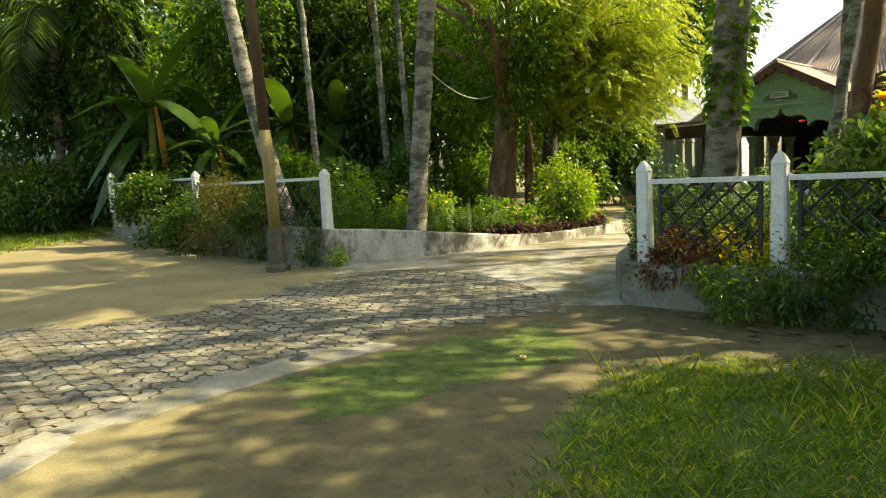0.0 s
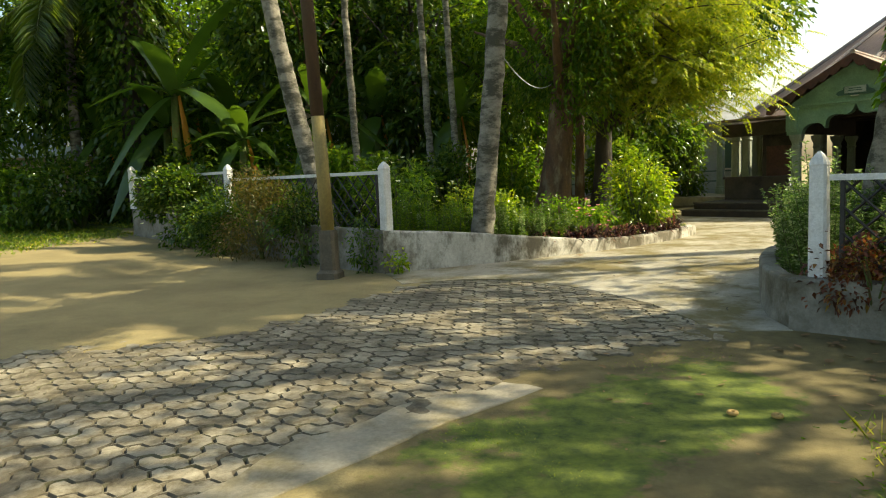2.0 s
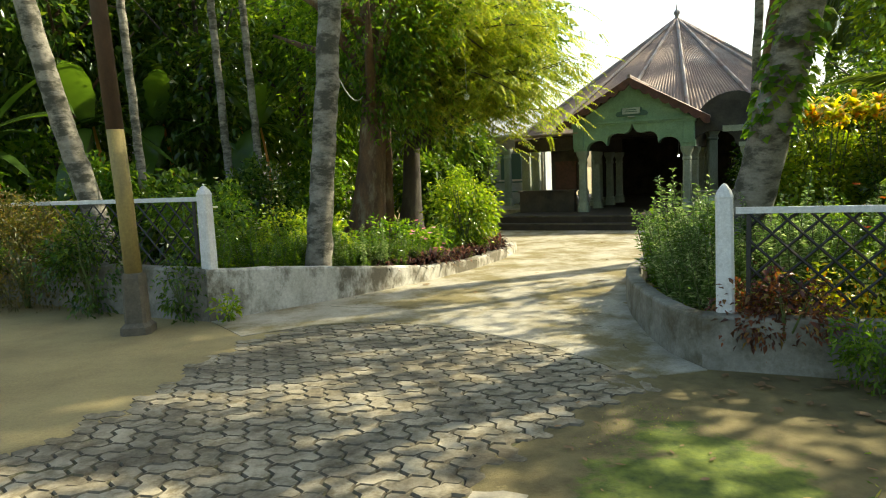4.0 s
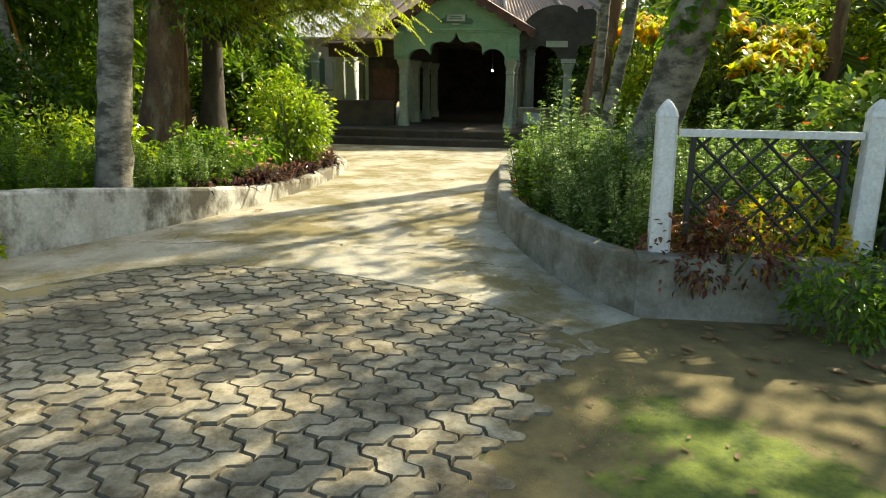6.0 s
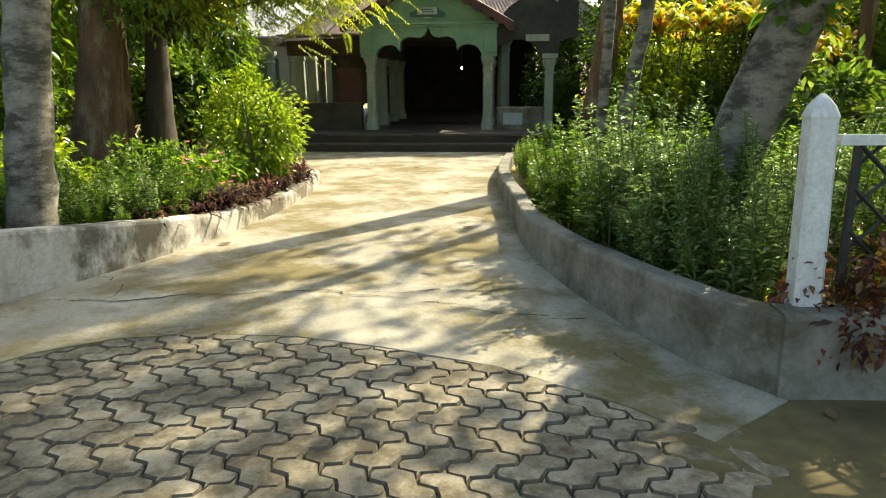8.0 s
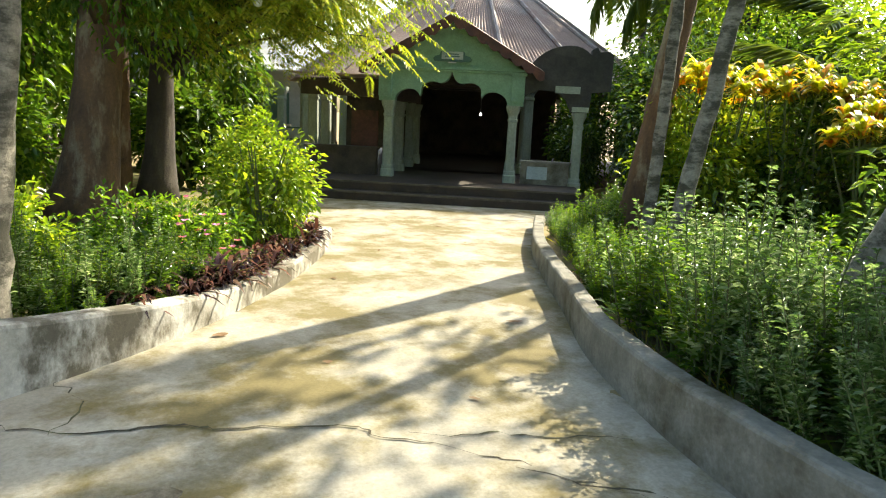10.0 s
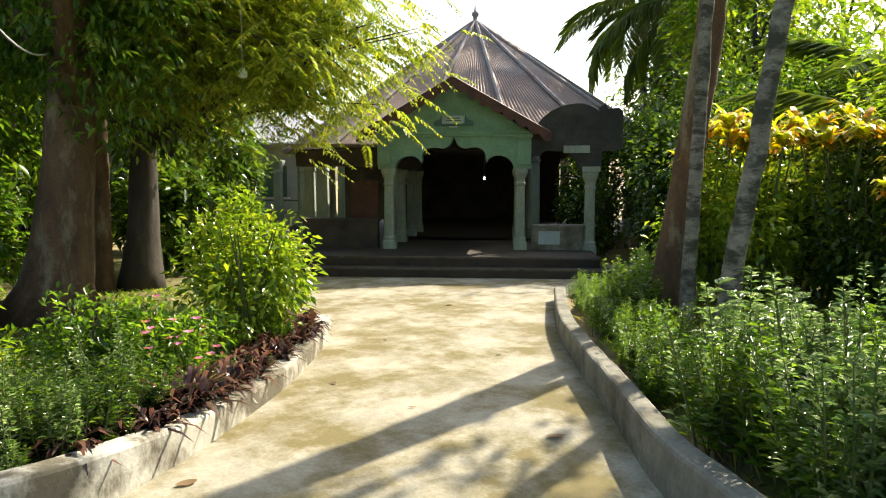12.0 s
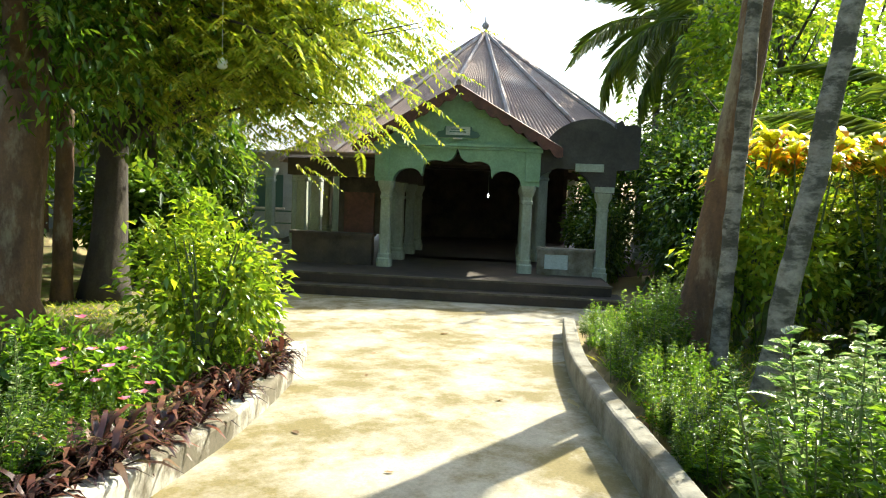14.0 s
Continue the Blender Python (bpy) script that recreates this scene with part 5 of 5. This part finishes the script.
PROTO = [
    grove_tree(101, 8.5, 2.3, 6.2, L_DARK, 5200, 0.24, DARKBARK, "dark leafy tree in the grove", 0.22),
    grove_tree(102, 9.5, 2.6, 5.6, L_DARK, 5200, 0.26, BROWNBARK, "tall dark tree in the grove", 0.36),
    grove_tree(103, 7.5, 2.4, 5.8, L_MID, 5200, 0.22, DARKBARK, "green leafy tree in the grove", 0.18),
    grove_tree(104, 8.0, 2.5, 5.2, L_BRIGHT, 5200, 0.22, DARKBARK, "bright green leafy tree", 0.3),
]
CANOPY = tree(8.0, 10.4, 10.5, 0.11, (0.0, 0.0), BROWNBARK, L_MID, 2.9, 3.4, 620, 0.26, "tall slim tree with a high open crown", 0.5, 121, 0.45, 7, 1.4, 0.3, 13)
for x, y, q, sc in ((6.6, 8.1, 1.0, 1.0), (7.6, 5.2, 2.2, 1.0), (5.6, 6.3, 4.1, 0.92), (8.2, 7.3, 5.3, 1.0)):
    copy_thing(CANOPY, Matrix.Translation(on_ground(x, y, -0.1)) @ Matrix.Rotation(q, 4, "Z") @ Matrix.Diagonal((sc, sc, sc, 1)))
HOME = [(-8.6, 20.5), (-5.2, 20.0), (-2.3, 19.5), (10.8, 11.2)]
for p, (x, y) in zip(PROTO, HOME):
    p.matrix_basis = Matrix.Translation(on_ground(x, y, -0.1))


def plant_tree(k, x, y, s=1.0, sz=None, turn=None):
    t = RNG.random() * 6.28 if turn is None else turn
    z = s if sz is None else sz
    ob = copy_thing(PROTO[k], Matrix.Identity(4))
    ob.matrix_basis = Matrix.Translation(on_ground(x, y, -0.1)) @ Matrix.Rotation(t, 4, "Z") @ Matrix.Diagonal((s, s, z, 1))
    return ob


# Kinds 2 and 3 far left: their lighter leaf colour stands for sunlit gaps.
for k, x, y, s in ((2, -11.5, 18.0, 1.0), (3, -14.5, 20.5, 1.1), (1, -7.0, 17.6, 0.9), (0, -4.0, 17.8, 0.85), (1, -1.6, 21.5, 1.0), (0, 1.4, 22.0, 1.0), (3, -17.5, 22.5, 1.2),
                   (2, -21.0, 19.0, 1.2), (0, -12.0, 24.0, 1.2), (1, -8.5, 25.5, 1.2), (0, -5.0, 25.0, 1.15), (2, -1.5, 26.0, 1.2), (1, 2.0, 27.0, 1.2), (0, -15.5, 27.5, 1.3),
                   (1, -20.5, 26.5, 1.3), (0, -25.5, 23.5, 1.3), (2, -10.0, 30.0, 1.4), (0, -5.5, 31.0, 1.4), (1, -1.0, 32.0, 1.4), (0, 3.0, 33.0, 1.4), (1, -16.5, 34.0, 1.5), (0, -23.0, 33.0, 1.5),
                   (2, -29.0, 28.0, 1.5), (0, -31.0, 20.0, 1.4), (1, 6.0, 36.0, 1.5), (0, -11.0, 38.0, 1.7), (1, -4.0, 40.0, 1.7), (0, -20.0, 42.0, 1.8), (1, -30.0, 38.0, 1.8), (0, -38.0, 30.0, 1.7)):
    plant_tree(k, x, y, s)
# beyond the right-hand bed, and the trees that shade the yard
for k, x, y, s in ((0, 17.5, 22.5, 1.0), (3, 14.4, 18.6, 1.0), (0, 10.6, 17.9, 0.42), (2, 18.5, 19.5, 0.9), (0, 22.0, 17.0, 1.0),
                   (3, 8.6, 2.8, 0.75), (1, 12.6, 3.8, 1.0), (2, 14.8, 6.6, 0.9), (0, 9.6, 0.2, 0.8), (1, 12.6, -0.6, 1.0), (0, 7.6, -2.6, 0.8), (1, 6.5, 3.9, 0.75), (1, 9.6, 5.6, 0.85), (1, 7.6, 1.2, 0.75), (1, 10.2, 3.6, 1.0),
                   (3, 25.0, 23.0, 1.4), (2, 21.0, 25.5, 1.3), (0, 28.0, 15.0, 1.5)):
    plant_tree(k, x, y, s)
for k, x, y, s, z in ((3, 10.8, 11.2, 0.85, 0.55), (3, 13.8, 12.6, 1.0, 0.42), (2, 12.4, 15.6, 0.9, 0.55), (0, 10.9, 16.4, 0.75, 0.5), (2, 15.4, 17.2, 1.0, 0.7), (3, 18.0, 14.6, 1.1, 0.75), (3, 12.4, 9.6, 0.9, 0.36), (3, 15.6, 10.2, 1.0, 0.45), (2, 20.5, 11.0, 1.2, 0.8), (2, -16.0, 16.6, 1.0, 0.8), (0, -13.4, 17.4, 0.9, 0.9)):
    plant_tree(k, x, y, s, z)
PROTO[3].matrix_basis = Matrix.Translation(on_ground(9.6, 9.4, -0.1)) @ Matrix.Diagonal((0.7, 0.7, 0.5, 1))
for a, d, r, h in ((2.9, 12.7, 0.9, 3.1), (4.2, 12.4, 1.3, 3.4), (5.7, 12.8, 1.4, 3.4), (3.4, 14.4, 1.2, 3.6), (-6.2, 14.6, 0.9, 2.8), (2.3, 15.4, 1.0, 3.2), (1.6, 14.6, 0.6, 2.1)):
    q = hall(a, d)
    shrub(q.x, q.y, r, h, L_DARK, 0.13, 0.5, 3600, "dark dense shrub beside the hall", 88)
for x, y, h, s in ((15.5, 21.5, 7.0, 1.1), (17.7, 25.5, 8.2, 1.2), (19.0, 24.0, 11.5, 1.3), (9.6, 12.3, 2.0, 0.8), (24.0, 27.0, 12.0, 1.4), (14.5, 15.0, 3.6, 1.0), (7.9, 9.4, 0.8, 0.62), (-13.0, 16.5, 6.0, 1.1), (6.6, 8.6, 0.5, 0.5)):
    palm(x, y, h, (0.03, 0.02), 0.14, label="coconut palm with feathered fronds", fronds=17, size=s)
for x, y, h, s in ((-8.4, 16.4, 3.6, 1), (-7.5, 15.2, 3.7, 2), (-9.2, 15.3, 5.6, 11), (-9.8, 15.8, 4.4, 3), (-6.0, 16.2, 4.6, 4), (-8.8, 17.2, 5.0, 5), (-4.9, 17.0, 4.8, 6), (-12.2, 16.6, 4.2, 7), (-3.6, 18.6, 5.0, 8), (-10.6, 18.2, 5.2, 9), (-2.9, 16.8, 4.6, 10)):
    banana(x, y, h, s)
for k, (x, y, r, h) in enumerate(((-12.0, 15.4, 1.5, 1.8), (-13.8, 15.0, 1.6, 1.7), (-15.8, 15.6, 1.8, 2.0), (-9.0, 15.4, 1.3, 2.0), (-5.2, 14.4, 1.1, 1.9), (-3.6, 13.6, 1.0, 1.6), (-2.6, 14.6, 1.1, 1.7), (-1.9, 17.4, 1.2, 1.9),
                                  (0.9, 19.6, 1.2, 1.9), (-4.4, 19.2, 1.5, 2.6), (-7.0, 16.2, 1.5, 2.4), (-18.5, 17.0, 1.9, 2.2), (-6.6, 19.5, 1.6, 2.8), (-10.0, 20.0, 1.8, 2.9), (1.6, 24.0, 1.6, 2.6), (-2.0, 23.5, 1.7, 2.8))):
    shrub(x, y, r, h, (L_DARK, L_MID)[k % 3 == 1], 0.15, 0.5, 3000, "dense green undergrowth of the grove", 91 + k % 3, lumps=22)
# sunny openings among the trunks
for k, (x, y, r, h) in enumerate(((-0.4, 12.7, 0.5, 0.75), (-1.4, 12.2, 0.6, 0.9), (1.2, 15.3, 0.6, 1.0), (-2.0, 13.0, 0.6, 1.0))):
    shrub(x, y, r, h, L_BRIGHT if k % 2 else L_MID, 0.08, 0.45, 1500, "leafy shrub among the palm trunks", 95, lumps=16)


def ivy_column(x, y, h):
    rng = np.random.default_rng(77)
    root = thing("ivy_trunk", on_ground(x, y, -0.1), "old trunk wrapped in dark climbing leaves", "tree")
    part("trunk", Shape().tube([(0, 0, 0), (0.05, 0, h * 0.5), (0.1, 0, h)], [0.4, 0.33, 0.28], 10).mesh("trunk", DARKBARK, True), root)
    n = 5200
    z = rng.random(n) * h
    a = rng.random(n) * 6.283
    rr = 0.4 + 0.3 * rng.random(n) + 0.25 * np.sin(z * 1.7 + a * 2) ** 2
    p = np.stack([np.cos(a) * rr, np.sin(a) * rr, z], 1)
    ax = unit(np.stack([np.cos(a), np.sin(a), -0.8 * np.ones(n)], 1) + rng.normal(size=(n, 3)) * 0.4)
    tagged(part("climber", array_mesh("climber", *leaves(p, ax, 0.2, 0.12, 0.2, 0.2, rng), L_DARK), root, "dark climbing leaves"), kind="stuff")


ivy_column(-11.0, 16.4, 7.5)

# ---- small things ----
cable = Shape().tube([Vector((-1.08, 10.6, 2.98)).lerp(Vector((-0.62, 15.7, 3.05)), t) - Vector((0, 0, 0.55 * 4 * t * (1 - t) * 0.5)) for t in np.linspace(0, 1, 13)], 0.009, 5)
thing("cable", (0, 0, 0), "thin pale cable slung from palm to tree", "cable", data=cable.mesh("cable", CABLE, True))
globe = thing("globe_lamp", (1.4, 15.53, 2.95), "small white globe lamp hung from a branch", "lamp")
part("globe", Shape().stack([(-0.06, 0.02), (-0.045, 0.05), (0, 0.065), (0.045, 0.05), (0.06, 0.02)], 14).mesh("globe", GLOBE, True), globe)
part("cord", Shape().tube([(0, 0, 0.05), (0.0, 0.02, 1.3)], 0.005, 5).mesh("cord", CABLE), globe)
DRYNUT = weathered("dry_nut_husk", (0.5, 0.33, 0.1), (0.34, 0.2, 0.06), (0.16, 0.09, 0.03), 30, 0.7)
for x, y in ((0.86, 4.73), (1.07, 4.72)):
    ring = [[(0.011 * math.cos(b) * math.cos(a) + 0.019 * math.cos(a), 0.011 * math.cos(b) * math.sin(a) + 0.019 * math.sin(a), 0.011 + 0.011 * math.sin(b)) for b in np.linspace(0, 6.283, 9)[:-1]] for a in np.linspace(0, 6.283, 17)]
    thing("nut_husk", (x, y, float(level(x, y)) + 0.024), "cut yellow nut husk lying on the earth", "nut husk", "nut husks on the earth", data=Shape().loft(ring, False).mesh("nut_husk", DRYNUT, True))


def fallen_leaf_mesh(seed, L):
    rng = np.random.default_rng(seed)
    V = []
    for i in range(7):
        t = i / 6
        w = L * 0.24 * math.sin(math.pi * (0.06 + 0.92 * t)) ** 0.8
        c = 0.22 * L * (t - 0.5) ** 2 + 0.004
        V += [(L * (t - 0.5), -w, c + w * 0.35), (L * (t - 0.5), 0, c), (L * (t - 0.5), w, c + w * 0.3 * rng.random())]
    F = []
    for i in range(6):
        j = 3 * i
        F += [(j, j + 1, j + 4, j + 3), (j + 1, j + 2, j + 5, j + 4)]
    return array_mesh("fallen_leaf", np.array(V), np.array(F), DRYLEAF)


FALLEN = [fallen_leaf_mesh(i, 0.15) for i in range(4)]


def fallen(x, y, s, k, z=None):
    zz = float(level(x, y)) + 0.026 if z is None else z
    thing("fallen_leaf", Matrix.Translation((x, y, zz)) @ Matrix.Rotation(RNG.random() * 6.28, 4, "Z") @ Matrix.Rotation(RNG.normal() * 0.12, 4, "X") @ Matrix.Diagonal((s, s, s, 1)), "dry brown curled fallen leaf", "leaf", "fallen leaves", data=FALLEN[k % 4])


for k, (x, y, s) in enumerate(((-0.02, 10.7, 0.75), (2.16, 10.36, 0.9), (3.9, 14.9, 0.8), (1.3, 12.15, 0.5), (3.0, 12.3, 0.45), (2.3, 13.4, 0.5), (3.6, 13.6, 0.4), (1.1, 9.2, 0.5), (0.5, 10.0, 0.45), (2.7, 14.2, 0.5), (4.4, 15.6, 0.5), (1.6, 11.3, 0.4))):
    fallen(x, y, s, k)
for k in range(120):
    t = RNG.random()
    x, y = 1.75 + 3.0 * t, 6.62 - 1.85 * t
    off = -0.08 - 0.75 * RNG.random() ** 1.5
    fallen(x + off * 0.53, y + off * 0.85, 0.25 + 0.5 * RNG.random(), k)
for k in range(60):
    p = (0.2 + 2.4 * RNG.random(), 3.6 + 2.6 * RNG.random())
    fallen(p[0], p[1], 0.15 + 0.25 * RNG.random(), k)


def scatter(name, n, region, mat, length, width, rise, label, seed, patch=0.0, dens=1.0):
    """Blades over a part of the yard, thinned in patches, as one object."""
    rng = np.random.default_rng(seed)
    x0, x1, y0, y1 = region[0]
    x, y = x0 + (x1 - x0) * rng.random(n), y0 + (y1 - y0) * rng.random(n)
    wave = np.array([noise.noise(Vector((a * 2.2, b * 2.2, seed))) + 0.6 * noise.noise(Vector((a * 6, b * 6, seed))) for a, b in zip(x, y)])
    keep = region[1](x, y) * (1 + 2.0 * patch * wave) > rng.random(n) * dens
    keep &= ~inside(PAVED, x, y) & ~inside(DRIVE, x, y)
    x, y = x[keep], y[keep]
    n = len(x)
    p = np.stack([x, y, earth(x, y) - 0.005], 1)
    a = rng.random(n) * 6.283
    ax = unit(np.stack([np.cos(a), np.sin(a), rise * (0.5 + rng.random(n))], 1))
    L = length * (0.5 + 0.8 * rng.random(n))
    ob = new(name, array_mesh(name, *leaves(p, ax, L, width * (0.7 + 0.6 * rng.random(n)), 0.15, 0.15, rng), mat))
    return tagged(ob, label, "grass", kind="stuff")


def bell(v, c, w):
    return np.exp(-((v - c) / w) ** 2)


scatter("grass", 210000, ((0.6, 7.6, -2.4, 5.4), lambda x, y: np.clip((x - 0.95 - 0.25 * np.clip(y - 3, -1, 3)) / 0.5, 0, 1) * np.clip((5.0 - y) / 0.5, 0, 1) * np.exp(-(((x - 2.6) / 3.2) ** 4 + ((y - 2.6) / 3.4) ** 4))), L_GRASS, 0.08, 0.0075, 1.2, "lush green grass and weeds", 1, 0.4)
scatter("tall_grass", 5000, ((0.9, 5.2, 0.2, 5.2), lambda x, y: np.clip((x - 1.1) / 0.6, 0, 1) * np.clip((4.8 - y) / 0.5, 0, 1) * 0.5), L_GRASS, 0.2, 0.006, 2.2, "taller grass blades in tufts", 2, 0.8)
scatter("broad_weed", 9000, ((0.8, 5.2, 0.2, 5.6), lambda x, y: np.clip((x - 1.0) / 0.5, 0, 1) * np.clip((5.2 - y) / 0.5, 0, 1) * 0.5), L_MID, 0.055, 0.028, 0.7, "low broad-leaved weeds in the grass", 3, 0.7)
scatter("short_grass", 150000, ((-1.6, 2.2, 2.4, 6.8), lambda x, y: 1.15 * mossy(x, y) - 0.2), L_GRASS, 0.028, 0.006, 1.0, "short mossy grass on the earth", 4, 0.9)
scatter("far_grass", 16000, ((-16, -9.2, 10, 16.5), lambda x, y: np.clip((-x - 9.4) / 1.0, 0, 1) * np.clip((16.2 - y - 0.1 * x) / 2, 0, 1)), L_GRASS, 0.12, 0.02, 1.2, "green grass at the yard's edge", 5, 0.4)
scatter("bed_grass", 22000, ((-3.5, 2.0, 10.0, 18.0), lambda x, y: 0.75 * inside(LEFT_GARDEN, x, y)), L_GRASS, 0.09, 0.012, 1.0, "grass in the walled garden bed", 6, 0.6)
scatter("bed_grass", 22000, ((1.7, 8.0, 6.2, 14.8), lambda x, y: 0.75 * inside(RIGHT_GARDEN, x, y)), L_GRASS, 0.15, 0.012, 1.2, "sunlit grass in the garden bed", 7, 0.6)

# ---- cracks in the drive ----
def crack(points, seed, width=0.009):
    """A jagged dark line, a shallow ribbon in the surface."""
    rng = np.random.default_rng(seed)
    path, _ = densify(points, [0] * len(points), 0.05)
    left, right = [], []
    for i, (x, y) in enumerate(path):
        p = Vector((x, y)) + Vector(rng.normal(size=2) * 0.012) + 0.09 * Vector((noise.noise(Vector((x * 3, y * 3, seed))), noise.noise(Vector((x * 3, y * 3, seed + 7)))))
        w = width * (0.4 + 0.9 * rng.random()) * math.sin(math.pi * (0.08 + 0.84 * i / (len(path) - 1)))
        z = float(level(x, y)) + 0.028
        left.append((p.x - w * 0.4, p.y + w, z))
        right.append((p.x + w * 0.4, p.y - w, z))
    n = len(path)
    me = Shape().add(left + right, [(i, i + 1, n + i + 1, n + i) for i in range(n - 1)]).mesh("crack", BEDDING)
    part("crack", me, DRIVEWAY, "dark jagged crack")


crack([(-1.5, 9.9), (-0.9, 9.55), (-0.2, 9.35), (0.5, 9.0), (1.0, 8.4), (1.45, 7.9)], 1, 0.011)
crack([(0.6, 8.95), (1.1, 8.75), (1.6, 8.5)], 2)
crack([(-0.95, 10.2), (-0.85, 9.9), (-0.95, 9.55)], 3)
crack([(0.9, 8.5), (1.25, 8.15), (1.55, 7.95), (1.65, 7.6)], 4, 0.014)
crack([(1.2, 7.6), (1.35, 7.3), (1.5, 6.95)], 5)

# ---- the block pavement ----
GRIME = weathered("dirt_filled_bevel", (0.17, 0.145, 0.1), (0.08, 0.066, 0.042), (0.1, 0.1, 0.04), 9, 0.95)
W = 0.129
E1 = Vector((math.cos(radians(8.0)), math.sin(radians(8.0)), 0))
E2 = Vector((math.cos(radians(-82.0)), math.sin(radians(-82.0)), 0))
WAVE = ((0.0, 0.0), (0.27, -0.13), (0.73, 0.13))


BACK = ((1.0, 0.0),) + tuple(WAVE[:0:-1])


def block_outline(nx, ny):
    """The wavy outline of a block that covers nx by ny cells."""
    pts = []
    for i in range(nx):
        pts += [(i + t, s) for t, s in WAVE]
    for j in range(ny):
        pts += [(nx + s, j + t) for t, s in WAVE]
    for i in range(nx, 0, -1):
        pts += [(i - 1 + t, ny + s) for t, s in BACK]
    for j in range(ny, 0, -1):
        pts += [(s, j - 1 + t) for t, s in BACK]
    return pts


def block_geometry(nx, ny):
    out = [Vector((x * W, y * W)) for x, y in block_outline(nx, ny)]
    n = len(out)
    c = Vector((nx * W / 2, ny * W / 2))
    normal = []
    for i in range(n):
        d = (out[(i + 1) % n] - out[i - 1]).normalized()
        normal.append(Vector((-d.y, d.x)))
    rings = []
    for inset, z in ((0.0025, -0.03), (0.0035, 0.008), (0.0115, 0.0205)):
        ring = []
        for p, m in zip(out, normal):
            q = p + m * inset - c
            v = E1 * q.x + E2 * q.y
            ring.append((v.x, v.y, z))
        rings.append(ring)
    verts = [p for r in rings for p in r]
    faces = []
    for k in range(2):
        faces += [(k * n + (i + 1) % n, k * n + i, (k + 1) * n + i, (k + 1) * n + (i + 1) % n) for i in range(n)]
    faces.append(tuple(2 * n + i for i in range(n - 1, -1, -1)))
    return verts, faces


def build_pavers():
    rng = np.random.default_rng(12)
    shapes = {"H": block_geometry(2, 1), "V": block_geometry(1, 2)}
    meshes = {}
    for k, (v, f) in shapes.items():
        me = bpy.data.meshes.new("paver")
        me.from_pydata(v, [], f)
        me.materials.append(PAVER)
        me.materials.append(GRIME)
        me.polygons.foreach_set("material_index", [1] * (len(f) - 1) + [0])
        meshes[k] = me
    spots = []
    for i in range(-80, 45):
        for j in range(-70, 75):
            k = (i - j) % 4
            if k == 0:
                c, kind = (i + 1.0, j + 0.5), "H"
            elif k == 2:
                c, kind = (i + 0.5, j + 0.0), "V"
            else:
                continue
            p = E1 * (c[0] * W) + E2 * (c[1] * W) + Vector((-0.79, 7.09, 0))
            spots.append((p.x, p.y, kind))
    X = np.array([(s[0], s[1]) for s in spots])
    ok = inside(PAVED, X[:, 0], X[:, 1]) | inside(PAVED, X[:, 0] - 0.08, X[:, 1] - 0.1)
    spots = [s for s, o in zip(spots, ok) if o]
    near = lambda s: (s[0] + 0.5) ** 2 + (s[1] - 6.7) ** 2
    spots.sort(key=near)
    rest = Shape()
    for n, (x, y, kind) in enumerate(spots):
        z = float(level(x, y)) + rng.normal() * 0.0025
        if n < 300:
            ob = new("paver", meshes[kind])
            ob.parent = PAVEMENT
            ob.matrix_local = Matrix.Translation((x, y, z)) @ Matrix.Rotation(rng.normal() * 0.012, 4, "X") @ Matrix.Rotation(rng.normal() * 0.012, 4, "Z")
        else:
            v, f = shapes[kind]
            rest.add([(a + x, b + y, c + z) for a, b, c in v], f)
    field = rest.mesh("paver_field", PAVER)
    field.materials.append(GRIME)
    field.polygons.foreach_set("material_index", [0 if len(f) > 4 else 1 for f in rest.f])
    ob = new("paver_field", field)
    ob.parent = PAVEMENT
    tagged(ob, "further zigzag cement blocks", kind="stuff")


build_pavers()
